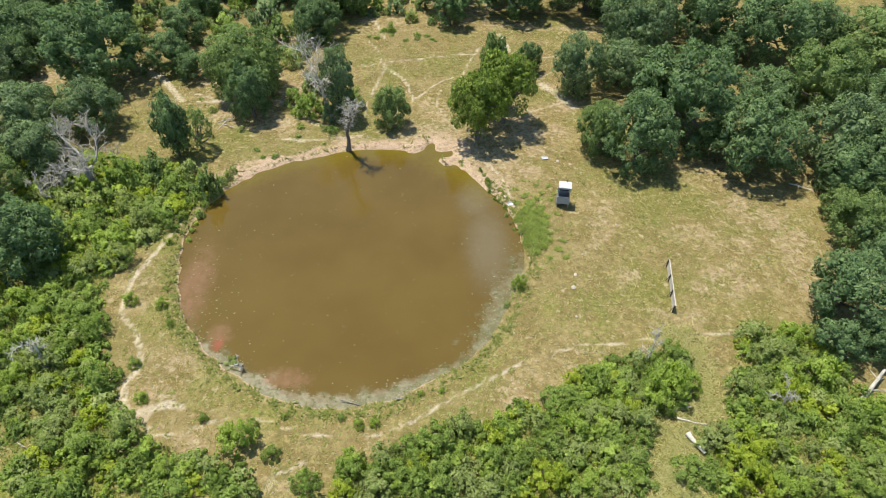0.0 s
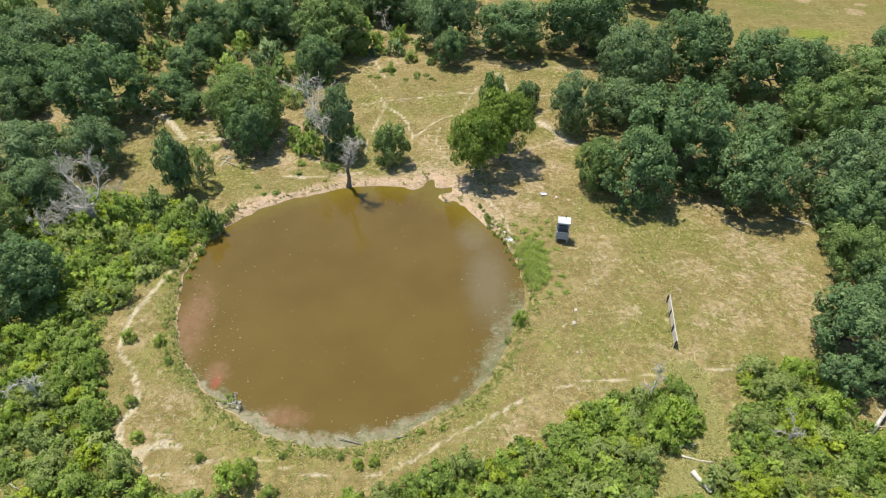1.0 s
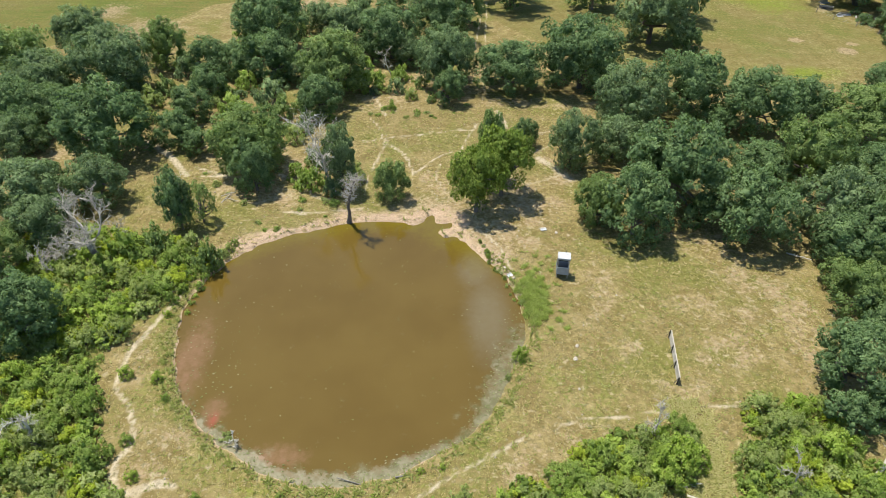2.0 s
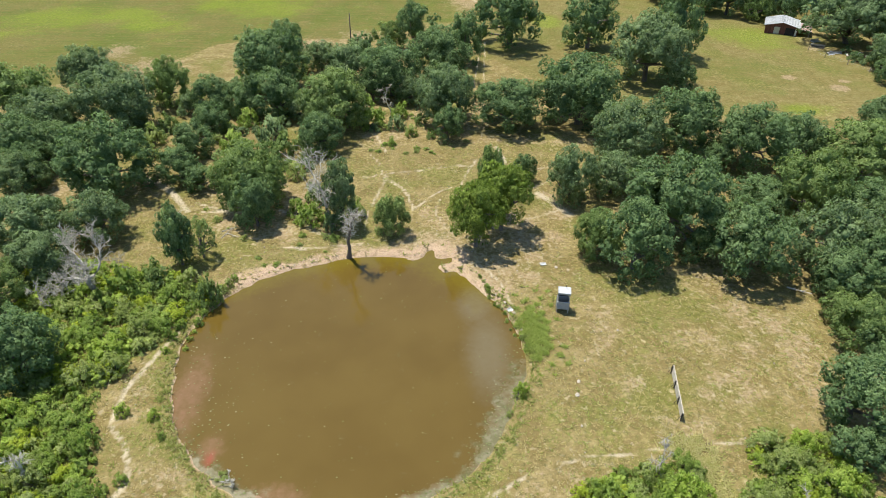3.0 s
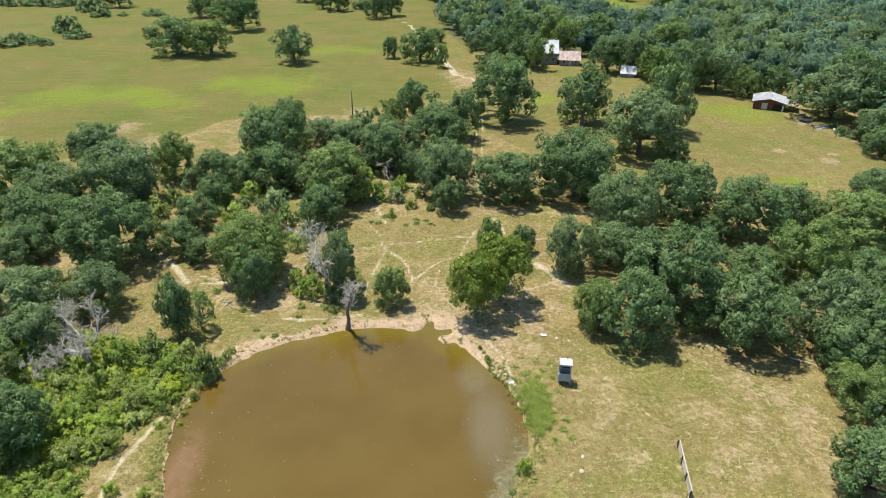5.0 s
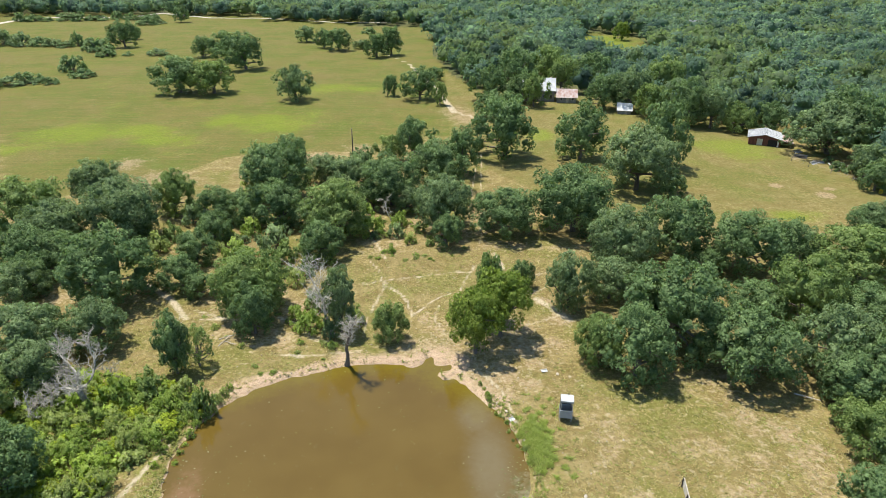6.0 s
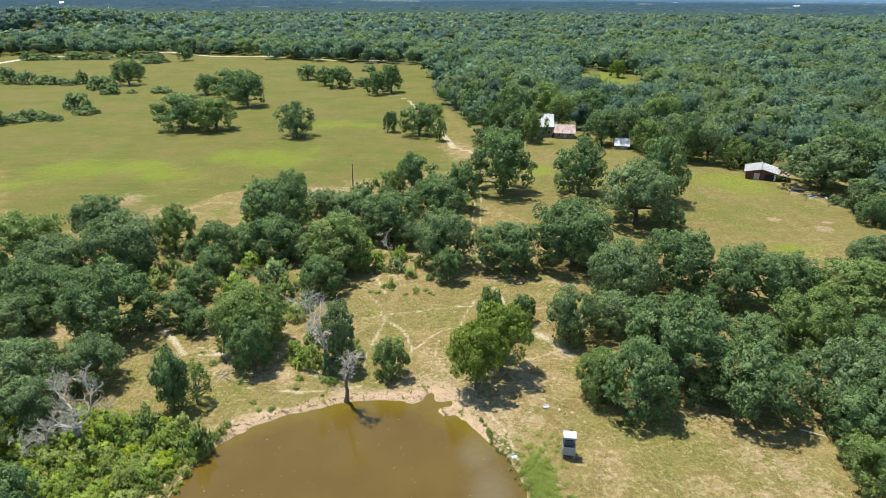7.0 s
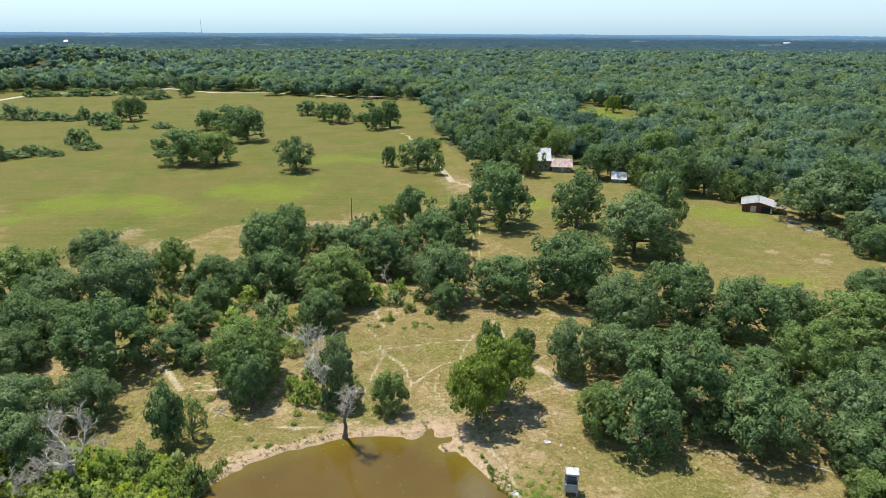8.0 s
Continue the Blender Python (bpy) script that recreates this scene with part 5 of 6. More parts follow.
dead_tree(-46.4, 62.6, 4.4, "small grey dead tree among shrubs", 14, (0.2, 0.1), 0.06, 1.3, 6, 0.3)
dead_tree(-8.9, 122.7, 6.0, "pale dead tree below the oaks", 15, (-0.25, 0.0), 0.05, 0.8, 5, 0.35)
dead_tree(-40.0, 66.5, 5.0, "thin dead sapling in the scrub", 17, (0, 0), 0.04, 0.5, 5, 0.4)
dead_tree(-36.6, 74.5, 6.0, "bare grey trunk beside a leafy tree", 19, (0.1, 0.0), 0.07, 0.3, 3, 0.5)


def log(x, y, length, radius, turn, label, seed, name="fallen_log", rise=0.0, stubs=4):
    rng = np.random.default_rng(seed)
    ob = thing(name, pose(x, y, at_ground(x, y) + radius * 0.8, 0, 0, turn), label, "log")
    body = Tubes(8)
    pts, radii, _ = crooked(rng, (-length / 2, 0, 0), (1, 0, rise), length, radius, radius * 0.55, 7, 0.06)
    radii[0] *= 1.2
    body.limb(pts, radii)
    body.f.append(tuple(range(body.sides))[::-1])
    piece("stem", body.mesh("stem", DEAD_DARK if name == "driftwood_pole" else DEAD), ob)
    for i in range(stubs):
        k = 2 + i % 5
        sp, sr, _ = crooked(rng, pts[k], rng.normal(0, 1, 3) + (0.5, 0, 0.8), length * rng.uniform(0.12, 0.3), radii[k] * 0.4, 0.02, 4, 0.25)
        stub = Tubes(5)
        stub.limb(sp, sr)
        piece("branch_stub", stub.mesh("branch_stub", DEAD), ob)
    return ob


log(23.2, 28.8, 2.2, 0.26, -72, "short weathered grey log on the grass", 1, stubs=0)
log(41.8, 34.4, 5.0, 0.24, 32, "large weathered fallen trunk in the scrub", 2, rise=0.12)
log(32.4, 32.2, 3.6, 0.16, -62, "fallen grey branch over shrubs", 3, "fallen_branch", 0.2)
log(30.6, 33.4, 2.4, 0.09, -60, "fallen grey branch over shrubs", 5, "fallen_branch", 0.3)
log(21.6, 37.4, 2.6, 0.08, 70, "bare forked branch in a thicket", 6, "fallen_branch", 0.5)
log(23.0, 32.4, 2.2, 0.12, 8, "pale broken branch at the thicket edge", 7, "fallen_branch", 0.1)
log(23.6, 31.0, 2.6, 0.10, -20, "pale broken branch at the thicket edge", 9, "fallen_branch", 0.1)
log(-11.0, 71.0, 2.0, 0.06, -40, "driftwood branch lying in shallow water", 10, "fallen_branch", 0.1, 7)
log(-12.8, 71.2, 1.6, 0.05, 30, "driftwood branch lying in shallow water", 11, "fallen_branch", 0.1, 7)
log(47.6, 65.0, 3.0, 0.1, -35, "bare branch lying under the oaks", 13, "fallen_branch", 0.1, 6)
dead_tree(-37.4, 36.6, 5.2, "bleached broken stump with bare branches in the shrubs", 24, (0.05, 0.1), 0.1, 0.6, 5, 0.2, 0.34)
dead_tree(32.5, 32.0, 4.2, "bare grey limbs rising from the shrubs", 25, (-0.35, 0.3), 0.05, 0.8, 4, 0.4, 0.3)
dead_tree(21.4, 37.7, 4.6, "bare forked branches beside a dark shrub", 26, (-0.2, 0.1), 0.045, 0.8, 5, 0.3, 0.35)
dead_tree(-18.8, 36.8, 1.7, "small bare bush at the water's edge", 51, (0.2, -0.1), 0.05, 1.4, 8, 0.15, 0.45, name="dead_bush")
log(-26.3, 61.6, 3.6, 0.08, 68, "dark driftwood pole along the shore", 21, "driftwood_pole", 0.0, 0)
log(-7.2, 32.6, 3.1, 0.07, 178, "grey driftwood pole in the pond scum", 61, "driftwood_pole", 0.0, 0)
log(-2.2, 33.6, 2.5, 0.08, 18, "dark driftwood pole in the pond scum", 62, "driftwood_pole", 0.0, 1)
log(-41.4, 37.2, 2.6, 0.08, 4, "bare grey branch lying in the shrubs", 63, "fallen_branch", 0.1, 3)
log(-35.5, 28.3, 1.4, 0.05, -30, "thin bare branch in the shrubs", 22, "fallen_branch", 0.2, 3)
log(26.5, 92.0, 4.0, 0.1, 20, "pale brushwood on the bank", 23, "fallen_branch", 0.0, 6)


def rock(x, y, s, seed, label="pale flat stone on dry grass"):
    rng = np.random.default_rng(seed)
    bm = bmesh.new()
    bmesh.ops.create_icosphere(bm, subdivisions=2, radius=1)
    for v in bm.verts:
        v.co *= 1 + rng.normal(0, 0.1)
    bm.transform(Matrix.Diagonal((s * rng.uniform(0.5, 0.8), s * rng.uniform(0.4, 0.7), s * 0.3, 1)))
    ob = part("rock", bm, STONE, None)
    ob.matrix_basis = pose(x, y, at_ground(x, y) + 0.05 * s, 0, 0, rng.uniform(0, 360))
    return tagged(ob, label, "rock", "stones")


rock(15.3, 47.4, 0.45, 1)
rock(15.8, 49.3, 0.36, 2)
rock(15.0, 43.3, 0.3, 4)
rock(9.9, 60.6, 0.35, 6, "pale boulder on the pond bank")
rock(16.6, 70.2, 0.4, 7)
rock(13.4, 57.0, 0.25, 8)
rock(30.5, 46.5, 0.2, 9)
rock(22.0, 57.5, 0.25, 10)
for i, (x, y) in enumerate([(8.9, 62.6), (9.3, 59.7), (10.5, 57.6), (10.9, 55.2), (7.9, 64.2)]):
    rock(x, y, 0.28, 30 + i, "weathered stone in the pond bank")

log(-29.9, 79.0, 3.0, 0.07, 20, "heap of grey cut branches on the slope", 41, "fallen_branch", 0.15, 9)
log(-29.2, 77.4, 2.6, 0.06, -25, "heap of grey cut branches on the slope", 42, "fallen_branch", 0.15, 9)
log(-30.4, 77.9, 2.6, 0.06, 70, "heap of grey cut branches on the slope", 43, "fallen_branch", 0.15, 9)

# ---- hunting blind ----


def hunting_blind(x, y, turn):
    ob = thing("hunting_blind", pose(x, y, at_ground(x, y), 0, 0, turn) @ Matrix.Diagonal((0.95, 0.95, 1.2, 1)), "small grey box hunting blind with a white flat roof", "hunting blind")
    w, d = 1.5, 1.4
    for sx in (-1, 1):
        for sy in (-1, 1):
            part("leg", box(0.09, 0.09, 2.65, sx * (w / 2 - 0.05), sy * (d / 2 - 0.05), -0.1), BOARD, ob)
    for sy in (-1, 1):
        part("wall_panel", box(w, 0.04, 0.9, 0, sy * (d / 2 + 0.02), 0.45), GREY_PANEL, ob)
        part("top_rail", box(w, 0.05, 0.16, 0, sy * (d / 2 + 0.02), 2.33), GREY_PANEL, ob)
    for sx in (-1, 1):
        part("wall_panel", box(0.04, d, 0.9, sx * (w / 2 + 0.02), 0, 0.45), GREY_PANEL, ob)
        part("top_rail", box(0.05, d, 0.16, sx * (w / 2 + 0.02), 0, 2.33), GREY_PANEL, ob)
        part("brace", box(0.05, 0.05, 1.0, sx * (w / 2 + 0.06), -0.3, 0.0, m=Matrix.Rotation(0.18 * sx, 4, "Y")), BOARD, ob)
    # near-black deck and an added backing sheet paint the shade inside the blind
    part("floor_deck", box(w, d, 0.05, 0, 0, 0.45), INSIDE_SHADE, ob)
    part("back_curtain", box(w - 0.1, 0.03, 0.98, 0, d / 2 - 0.06, 1.35), INSIDE_SHADE, ob)
    part("window_sill", box(w + 0.1, 0.08, 0.06, 0, -d / 2 - 0.05, 1.36), WHITE_METAL, ob)
    roof = part("roof", box(1.62, 1.3, 0.07, 0, 0, 2.55, m=Matrix.Rotation(0.05, 4, "X")), OLD_SHEET, ob, "weathered white sheet metal roof")
    for i in range(6):
        part("roof_rib", box(0.03, 1.28, 0.03, -0.7 + 0.28 * i, 0, 2.62, 0.005, Matrix.Rotation(0.05, 4, "X")), OLD_SHEET, roof)
    part("vent_pipe", box(0.1, 0.1, 0.25, 0.2, 0.5, 2.62), POST, roof)


hunting_blind(15.9, 61.3, -8)

# ---- board panels in the pasture ----


def board_fence(p0, p1, bays=3, high=1.35):
    a, b = Vector((*p0, 0)), Vector((*p1, 0))
    turn = math.degrees(math.atan2(b.y - a.y, b.x - a.x))
    length = (b - a).length
    ob = thing("board_fence", pose(a.x, a.y, at_ground(a.x, a.y), 0, 0, turn), "free-standing run of weathered wooden board panels", "fence")
    step = length / bays
    for i in range(bays + 1):
        part("post", box(0.11, 0.11, high + 0.3, i * step, -0.075, -0.25, 0.015), POST, ob)
        part("brace", box(0.05, 0.05, 0.9, i * step, -0.4, -0.05, 0.01, Matrix.Rotation(-0.3, 4, "X")), POST, ob)
    for i in range(bays):
        for k in range(5):
            bm = box(step - 0.03, 0.03, 0.19, (i + 0.5) * step, 0.0, 0.08 + k * 0.215, 0.006)
            part("board", bm, BOARD, ob)
    part("cap_rail", box(length + 0.1, 0.12, 0.05, length / 2, 0, high + 0.03), BOARD, ob)


board_fence((26.4, 50.6), (25.3, 43.9), high=1.15)

# ---- pole, wire fence, road ----


def utility_pole(x, y, h):
    ob = thing("utility_pole", pose(x, y, at_ground(x, y)), "dark wooden utility pole at the field edge", "pole")
    t = Tubes(10)
    t.limb([(0, 0, -0.5), (0, 0, h * 0.5), (0.03, 0, h)], [0.17, 0.15, 0.12])
    piece("shaft", t.mesh("shaft", POST), ob)
    part("insulator", box(0.1, 0.1, 0.22, 0.03, 0, h), GREY_PANEL, ob)


utility_pole(-21.8, 163.7, 9.0)


def wire_fence(pts, gap=3.2):
    a = Vector((*pts[0], 0))
    ob = thing("wire_fence", pose(a.x, a.y, 0), "thin wire fence on weathered posts beside the brush", "fence")
    marks = []
    for (ax, ay), (bx, by) in zip(pts[:-1], pts[1:]):
        n = max(1, int(math.hypot(bx - ax, by - ay) / gap))
        marks += [(ax + (bx - ax) * i / n, ay + (by - ay) * i / n) for i in range(n)]
    marks.append(pts[-1])
    for i, (x, y) in enumerate(marks):
        t = Tubes(6)
        z = at_ground(x, y)
        t.limb([(x - a.x, y - a.y, z - 0.3), (x - a.x + 0.03, y - a.y, z + 1.35)], [0.08, 0.07])
        piece("post", t.mesh("post", BARK), ob)
    for hgt in (0.4, 0.75, 1.1):
        t = Tubes(3)
        t.limb([(x - a.x, y - a.y, at_ground(x, y) + hgt) for x, y in marks], [0.008] * len(marks))
        piece("wire", t.mesh("wire", STEEL), ob)


wire_fence([(97.9, 165.3), (99.8, 160.2), (103.0, 155.3), (105.5, 149.9), (108.2, 145.2), (109.0, 141.9)])


def ribbon(name, pts, width, material, label, lift=0.06):
    pts = [Vector((*p, 0)) for p in pts]
    fine = []
    for p, q in zip(pts[:-1], pts[1:]):
        n = max(2, int((q - p).length / 8))
        fine += [p.lerp(q, i / n) for i in range(n)]
    fine.append(pts[-1])
    v, f = [], []
    for i, p in enumerate(fine):
        d = (fine[min(i + 1, len(fine) - 1)] - fine[max(i - 1, 0)]).normalized()
        s = Vector((-d.y, d.x, 0)) * width / 2
        for q, drop in ((p - s * 1.15, -0.3), (p - s, 0), (p + s, 0), (p + s * 1.15, -0.3)):
            v.append((q.x, q.y, at_ground(q.x, q.y) + lift + 0.1 + drop))
    for i in range(len(fine) - 1):
        for k in range(3):
            f.append((4 * i + k, 4 * i + k + 1, 4 * i + k + 5, 4 * i + k + 4))
    tagged(new(name, mesh_of(name, v, f, material)), label, "road", kind="structure")


ribbon("road", [(-420, 440), (-330, 487), (-330, 540), (-309, 559), (-275, 556), (-254, 567), (-244, 602)], 5, GRAVEL, "pale gravel road at the edge of the woods")
ribbon("road_farm_lane", [(-244, 600), (-188, 560), (-140, 561), (-77, 530), (-30, 531)], 3, GRAVEL, "narrow pale farm lane")

# ---- farm buildings ----


def prism(w, d, eave, ridge):
    """Walls of a gabled block as one closed shell, ridge along x."""
    bm = bmesh.new()
    c = [(-w / 2, -d / 2), (w / 2, -d / 2), (w / 2, d / 2), (-w / 2, d / 2)]
    lo = [bm.verts.new((x, y, -0.2)) for x, y in c]
    up = [bm.verts.new((x, y, eave)) for x, y in c]
    l, r = bm.verts.new((-w / 2, 0, ridge)), bm.verts.new((w / 2, 0, ridge))
    for i in range(4):
        j = (i + 1) % 4
        if i in (0, 2):
            bm.faces.new((lo[i], lo[j], up[j], up[i]))
    bm.faces.new((lo[1], lo[2], up[2], r, up[1]))
    bm.faces.new((lo[3], lo[0], up[0], l, up[3]))
    bm.faces.new((up[0], up[1], r, l))
    bm.faces.new((up[2], up[3], l, r))
    return bm


def roof_slab(w, d, eave, ridge, side, over=0.5, thick=0.12):
    rise, run = ridge - eave, d / 2
    bm = bmesh.new()
    n = Vector((0, -side * rise, -run)).normalized() * -1
    e = Vector((0, side * (run + over), eave - rise / run * over))
    t = Vector((0, 0, ridge))
    up = Vector((0, side * rise, run)).normalized() * thick
    lift = up * 0.2
    q = []
    for x in (-w / 2 - over, w / 2 + over):
        for p in (e, t):
            for o in (lift, lift + up):
                q.append(bm.verts.new(Vector((x, 0, 0)) + p + o))
    for f in ((0, 1, 3, 2), (4, 6, 7, 5), (0, 4, 5, 1), (2, 3, 7, 6), (1, 5, 7, 3), (0, 2, 6, 4)):
        bm.faces.new([q[i] for i in f])
    bmesh.ops.recalc_face_normals(bm, faces=bm.faces[:])
    return bm


def building(name, x, y, turn, w, d, eave, ridge, walls, roof, label, category, windows=(), doors=(), dark=()):
    ob = thing(name, pose(x, y, at_ground(x, y), 0, 0, turn), label, category)
    part("wall", prism(w, d, eave, ridge), walls, ob)
    for side in (-1, 1):
        rf = part("roof", roof_slab(w, d, eave, ridge, side), roof, ob)
        for i in range(int(w / 1.2)):
            u = (i + 0.5) * 1.2 - w / 2
            rise, run = ridge - eave, d / 2
            a = math.atan2(rise, run)
            m = Matrix.Translation((u, side * run / 2, (eave + ridge) / 2 + 0.19)) @ Matrix.Rotation(-side * a, 4, "X")
            part("roof_rib", box(0.05, math.hypot(rise, run) + 0.9, 0.05, bevel=0, m=m), roof, rf)
    for u, z, ww, hh in windows:
        win = part("window", box(ww, 0.06, hh, u, -d / 2 - 0.02, z, 0.01), WHITE_METAL, ob)
        part("pane", box(ww - 0.16, 0.03, hh - 0.16, u, -d / 2 - 0.06, z + 0.08, 0), GLASS, win)
    for u, ww, hh in doors:
        part("door", box(ww, 0.08, hh, u, -d / 2 - 0.03, 0, 0.01), BOARD, ob)
    # dark sheet on the wall, painted shade in place of an opening
    for u, ww, hh in dark:
        part("open_bay", box(ww, 0.05, hh, u, -d / 2 - 0.02, 0, 0), INSIDE_SHADE, ob)
    return ob


house = building("farmhouse", 40.0, 245.0, -4, 12.0, 8.5, 4.4, 8.0, GREY_WALL, WHITE_METAL, "old grey farmhouse with a white metal roof under trees", "house",
                 windows=((-4, 1, 1, 1.5), (-1.5, 1, 1, 1.5), (2.2, 1, 1, 1.5), (4.6, 1, 1, 1.5)), doors=((0.4, 1.0, 2.1),))
part("chimney", box(0.7, 0.7, 2.0, 4.6, 1.0, 6.2), STONE, house)
building("house_wing", 50.3, 241.0, -6, 7.2, 6.0, 2.3, 4.6, GREY_WALL, RUST, "low grey lean-to wing with a rusty metal roof", "house",
         windows=((-2.0, 0.9, 0.9, 1.1), (2.2, 0.9, 0.9, 1.1)), doors=((0.2, 1.0, 2.0),))
building("garden_shed", 67.6, 222.5, -14, 4.4, 3.8, 1.7, 3.5, GREY_WALL, WHITE_METAL, "small grey shed with a pale metal roof among bushes", "shed", doors=((0.5, 0.9, 1.8),))
barn = building("barn", 99.6, 184.8, 64, 8.5, 8.4, 2.2, 3.2, RED_WALL, OLD_SHEET, "faded red barn with a pale metal roof beside a big oak", "barn")
part("door", box(0.07, 1.5, 1.9, -4.28, 1.2, 0), BOARD, barn)
# near-black sheet on the closed gable paints the shade of an open bay
part("open_bay", box(0.05, 2.4, 1.9, -4.27, -2.2, 0, 0), INSIDE_SHADE, barn)
part("ladder", box(0.06, 0.45, 2.0, -4.34, -3.7, 0), WHITE_METAL, barn)
for i in range(3):
    part("lean_to_post", box(0.14, 0.14, 1.75, -3.6 + 3.4 * i, -7.2, 0), BOARD, barn)
part("lean_to_roof", box(8.2, 3.6, 0.07, 0, -5.9, 1.85, m=Matrix.Translation((0, -4.2, 2.0)) @ Matrix.Rotation(0.1, 4, "X") @ Matrix.Translation((0, 4.2, -2.0))), RUST, barn)
building("far_house", -520.0, 760.0, 12, 12, 8, 9, 12.5, GRAVEL, RUST, "distant house with a reddish roof above the trees", "house")
building("far_shed", 180.0, 455.0, -10, 13, 7, 8, 10.5, GREY_WALL, GREY_PANEL, "grey roofed building among distant trees", "shed")
for x, y, w in ((1249, 2286, 24), (-1130, 2054, 11), (1050, 2900, 24), (-60, 3000, 20), (1560, 2500, 16)):
    building("distant_barn", x, y, 5, w, 14, 17, 22, WHITE_METAL, WHITE_METAL, "tiny white farm building on the horizon", "barn")


def radio_mast(x, y, h):
    ob = thing("radio_mast", pose(x, y, 0), "thin radio mast on the horizon", "mast")
    t = Tubes(5)
    t.limb([(0, 0, 0), (0, 0, h)], [1.2, 0.8])
    piece("shaft", t.mesh("shaft", GREY_PANEL), ob)


radio_mast(-1309, 3782, 112)


def junk(x, y, sx, sy, sz, turn, material, label, tilt=0.0):
    ob = thing("scrap_sheet", pose(x, y, at_ground(x, y) + 0.1, tilt, 0, turn), label, "scrap", "scrap beside the barn")
    part("sheet", box(sx, sy, 0.06), material, ob)
    part("batten", box(sx, 0.1, sz, 0, sy * 0.3, 0.06), BOARD, ob)


junk(102.7, 169.6, 3.4, 1.4, 0.5, -25, POST, "dark heap of old boards in the grass", 20)
junk(103.0, 163.0, 2.2, 1.6, 0.3, 30, WHITE_METAL, "white scrap sheet metal in the brush", 35)
junk(105.0, 164.5, 3.0, 1.0, 0.3, -10, GREY_PANEL, "grey scrap sheet in the brush", 25)
junk(109.8, 161.7, 3.2, 2.0, 0.4, 40, WHITE_METAL, "white scrap sheet metal in the brush", 40)
junk(111.8, 160.5, 2.4, 1.6, 0.4, 10, BOARD, "weathered boards heaped in the brush", 30)
junk(106.4, 161.6, 1.6, 1.1, 0.3, 70, WHITE_METAL, "bent white scrap sheet in the brush", 50)
junk(108.2, 160.6, 1.8, 0.9, 0.3, -35, WHITE_METAL, "bent white scrap sheet in the brush", 30)


def drum(x, y):
    ob = thing("plastic_drum", pose(x, y, at_ground(x, y)), "bright yellow plastic drum at the scrub edge", "drum")
    for name, r, z, h in (("body", 0.42, 0.5, 1.0), ("hoop", 0.45, 0.33, 0.06), ("hoop", 0.45, 0.68, 0.06), ("lid", 0.4, 1.02, 0.05)):
        bm = bmesh.new()
        bmesh.ops.create_cone(bm, cap_ends=True, segments=20, radius1=r, radius2=r * 0.98, depth=h, matrix=Matrix.Translation((0, 0, z)))
        part(name, bm, YELLOW, ob)


junk(14.9, 70.9, 0.85, 0.6, 0.08, 10, OLD_SHEET, "small white sheet of metal on the grass", 4)
junk(9.4, 61.2, 0.75, 0.6, 0.1, 35, WHITE_METAL, "white crumpled sheet on the pond bank", 14)
drum(106.3, 140.3)
junk(104.6, 174.5, 2.6, 1.5, 0.5, 15, GREY_PANEL, "grey trailer bed beside the barn", 5)

# ---- small cover ----


def tufts(n, seed, zone, want, low, high, material, name, label, blades=4, wide=0.05, rise=0.4):
    """Tufts of blades as one mesh; want gives the chance of a tuft at a place."""
    rng = np.random.default_rng(seed)
    x, y = rng.uniform(zone[0], zone[1], n), rng.uniform(zone[2], zone[3], n)
    d = pond_dist(x, y)
    keep = (rng.uniform(0, 1, n) < want(x, y, d)) & (d > 0.25)
    x, y, d = x[keep], y[keep], d[keep]
    n = len(x)
    z = height(x, y, d)
    v = np.zeros((n, blades, 3, 3))
    size = rng.uniform(low, high, n) * (0.6 + 0.8 * rng.random(n))
    for k in range(blades):
        q = rng.uniform(0, 2 * math.pi, n)
        out = (rng.uniform(0.8, 2.0, n) if rise < 1 else rng.uniform(0.1, 0.7, n)) * size
        w = wide * (0.7 + 0.6 * rng.random(n)) + (0.12 if rise < 1 else 0.03) * size
        bx, by = x + rng.normal(0, 0.3, n) * size, y + rng.normal(0, 0.3, n) * size
        v[:, k, 0] = np.stack([bx - np.sin(q) * w, by + np.cos(q) * w, z - 0.03], 1)
        v[:, k, 1] = np.stack([bx + np.sin(q) * w, by - np.cos(q) * w, z - 0.03], 1)
        v[:, k, 2] = np.stack([bx + np.cos(q) * out, by + np.sin(q) * out, z + size * rise], 1)
    me = mesh_of(name, v.reshape(-1, 3), np.arange(n * blades * 3).reshape(-1, 3), material)
    tagged(new(name, me), label, "grass", kind="stuff")


def thicket_want(x, y, d):
    hit = np.zeros(x.shape, bool)
    for zone in THICKETS:
        hit |= inside(x, y, zone)
    return 0.9 * hit


def grass_want(x, y, d):
    bare = np.maximum(soft_spots(x, y, BARE), 0)
    trail = np.full(x.shape, 9.0)
    for extra, line in PATHS:
        trail = np.minimum(trail, seg_dist(x, y, line))
    return np.clip(0.75 + 0.5 * waves(x, y, 9) - 0.9 * bare, 0.04, 1) * (trail > 0.5)


tufts(40000, 31, (-52, 52, 22, 110), grass_want, 0.1, 0.26, GRASS, "dry_grass", "short dry straw-coloured grass tufts")
tufts(20000, 32, (-52, 52, 22, 110), lambda x, y, d: np.clip(0.25 + 0.6 * waves(x, y, 13) + soft_spots(x, y, LUSH) - soft_spots(x, y, BARE), 0, 1), 0.12, 0.3, WEED, "green_grass", "green grass tufts in the pasture")
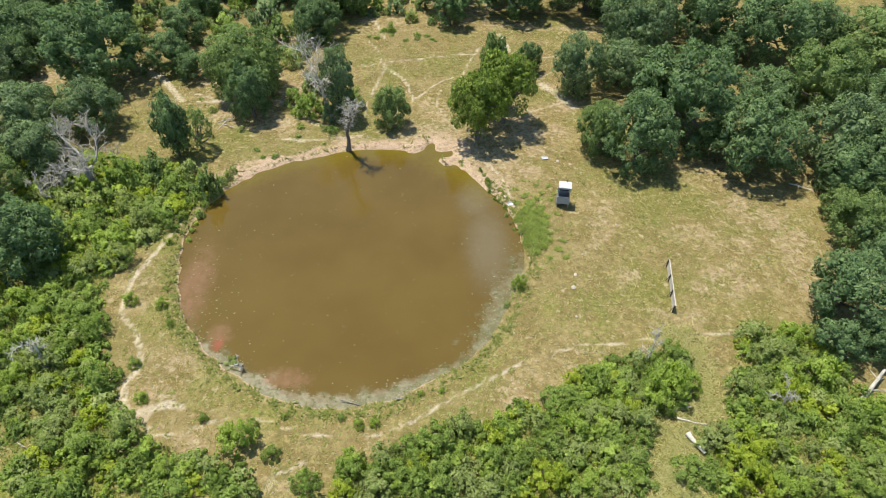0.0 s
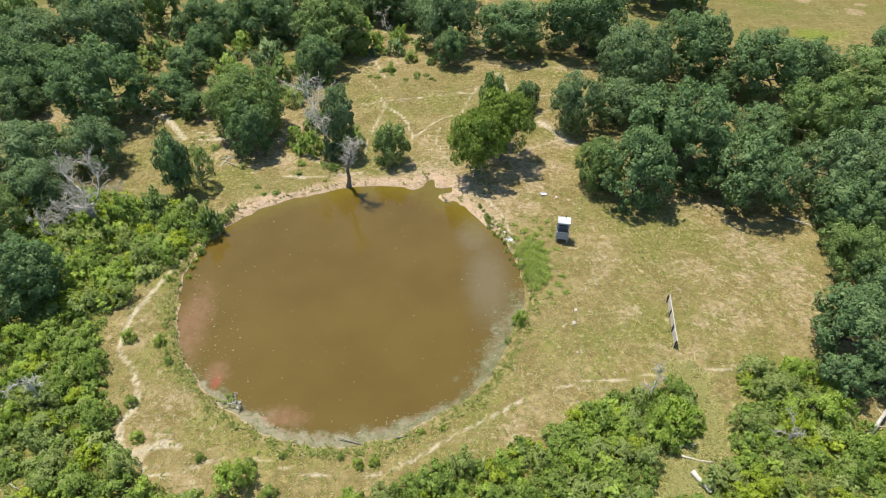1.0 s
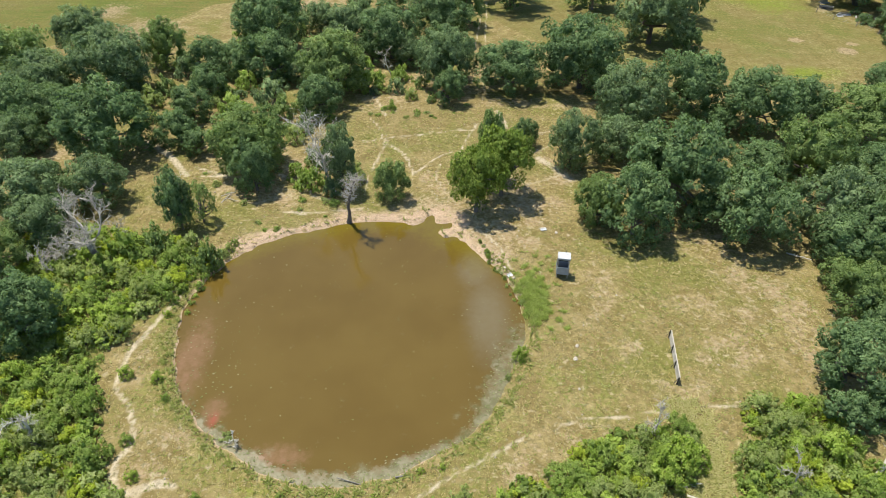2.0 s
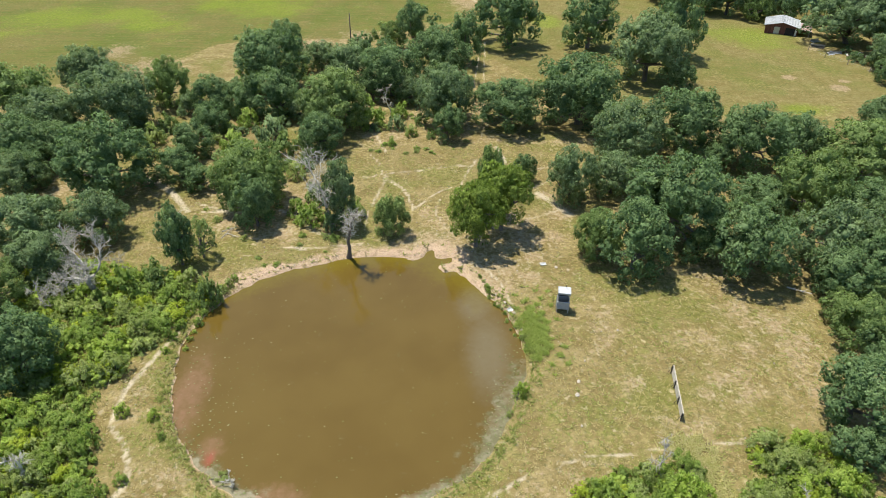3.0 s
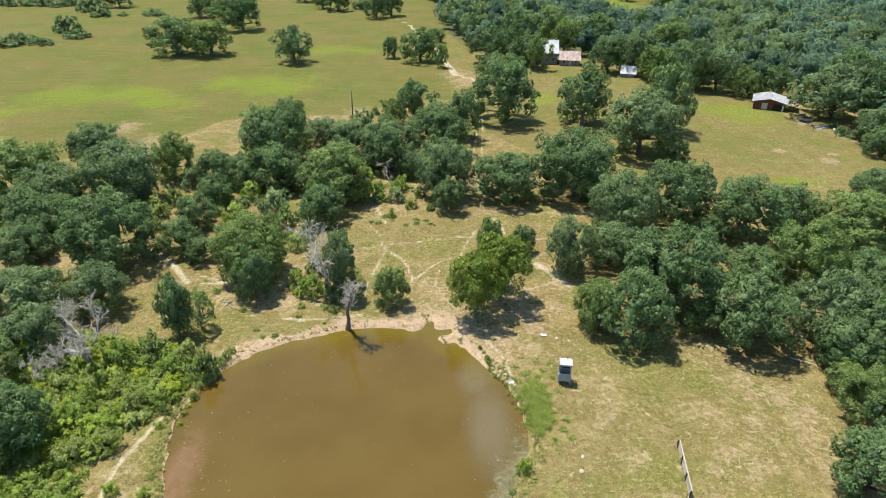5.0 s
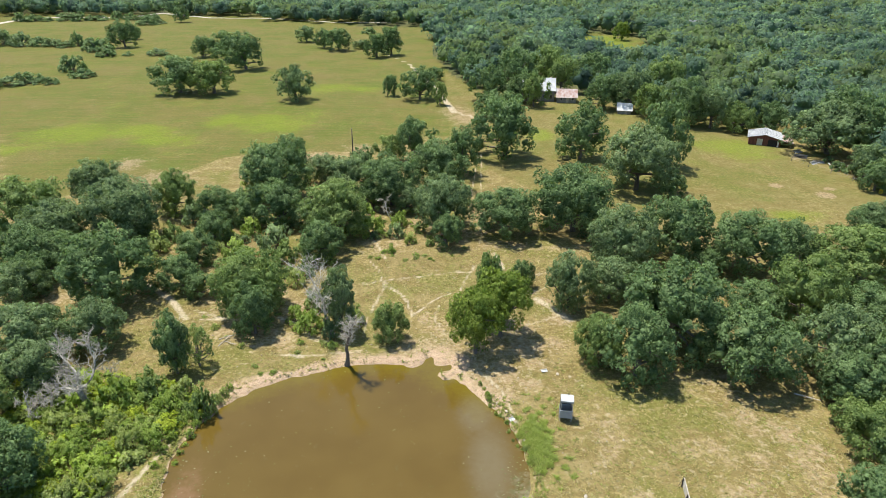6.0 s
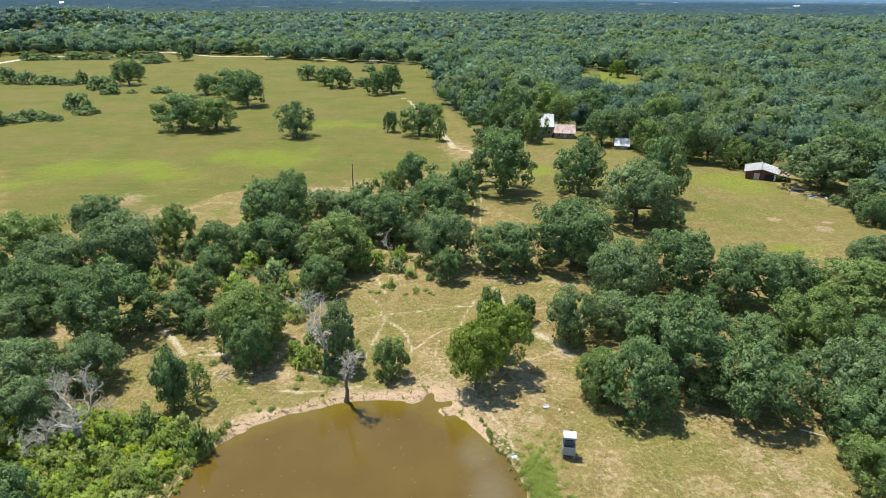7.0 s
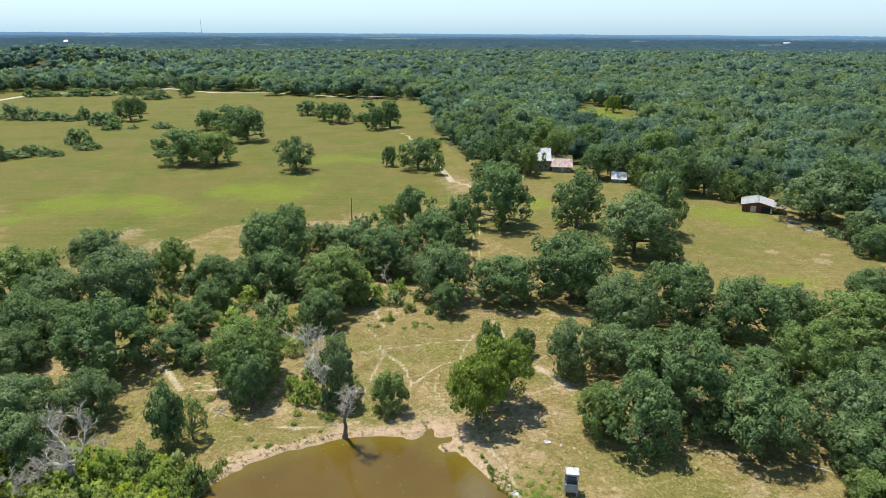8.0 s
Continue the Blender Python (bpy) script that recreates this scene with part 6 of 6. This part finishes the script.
tufts(18000, 33, (-34, 15, 28, 76), lambda x, y, d: np.exp(-(((d - 0.9) / 0.7) ** 2)) * np.where(y < 66, 0.9, 0.15), 0.14, 0.34, WEED, "shore_weeds", "green weeds along the pond shore", 5, 0.05, 0.8)
tufts(22000, 34, (8.5, 16, 50, 66), lambda x, y, d: np.clip(1.3 * soft_spots(x, y, [(11.9, 57.0, 1.9, 4.8)]) + 0.9 * waves(x, y, 1.6) - 0.5, 0, 1), 0.16, 0.34, TALL_WEED, "tall_weeds", "patch of tall bright green weeds beside the pond", 5, 0.025, 0.8)

tufts(14000, 36, (15, 29, 22, 42), lambda x, y, d: np.clip(1.5 - seg_dist(x, y, LANE) / 2.0, 0, 1) * (0.6 + 0.4 * waves(x, y, 2.1)), 0.18, 0.4, LANE_GRASS, "tall_dry_grass", "tall pale dry grass between the thickets", 5, 0.03, 0.5)
tufts(30000, 37, (-50, 44, 22, 66), thicket_want, 0.22, 0.55, UNDER, "undergrowth", "tall green weeds between the shrubs", 5, 0.03, 1.1)


def algae():
    rng = np.random.default_rng(35)
    n = 60000
    x, y = rng.uniform(-31, 12, n), rng.uniform(31, 74, n)
    d = pond_dist(x, y)
    patchy = 0.5 + 0.5 * waves(x, y, 1.7)
    keep = (d < -0.05) & (rng.uniform(0, 1, n) < scum(x, y, d) ** 1.6 * patchy * 0.8 + 0.003 + 0.05 * soft_spots(x, y, [(-24, 45, 5, 12)]))
    x, y = x[keep], y[keep]
    n = len(x)
    s = rng.uniform(0.025, 0.09, n)
    q = rng.uniform(0, 6.3, n)
    v = np.zeros((n, 5, 3))
    for k in range(5):
        a = q + k * 1.257
        rr = s * rng.uniform(0.5, 1.3, n)
        v[:, k] = np.stack([x + np.cos(a) * rr * 1.5, y + np.sin(a) * rr, np.full(n, WATER_Z + 0.012) + rng.uniform(0, 0.02, n)], 1)
    me = mesh_of("floating_algae", v.reshape(-1, 3), np.arange(n * 5).reshape(-1, 5), ALGAE)
    tagged(new("floating_algae", me), "pale green algae and debris floating at the pond edge", "algae", kind="stuff")


algae()


def pebbles():
    """Small pale stones and clods on the bare ground."""
    rng = np.random.default_rng(38)
    n = 16000
    x, y = rng.uniform(-50, 50, n), rng.uniform(24, 110, n)
    d = pond_dist(x, y)
    trail = np.full(n, 9.0)
    for extra, line in PATHS:
        trail = np.minimum(trail, seg_dist(x, y, line))
    want = 0.12 * soft_spots(x, y, BARE) + 0.10 * (trail < 0.8) + 0.006 + 0.15 * ((d < 1.4) & (y > 60))
    keep = (d > 0.1) & (rng.uniform(0, 1, n) < want)
    x, y, d = x[keep], y[keep], d[keep]
    v, f = cores(rng, list(zip(x, y, height(x, y, d))), rng.uniform(0.05, 0.15, len(x)))
    tagged(new("pebbles", mesh_of("pebbles", v, f, STONE)), "small pale stones and clods on bare ground", "stones", kind="stuff")


pebbles()
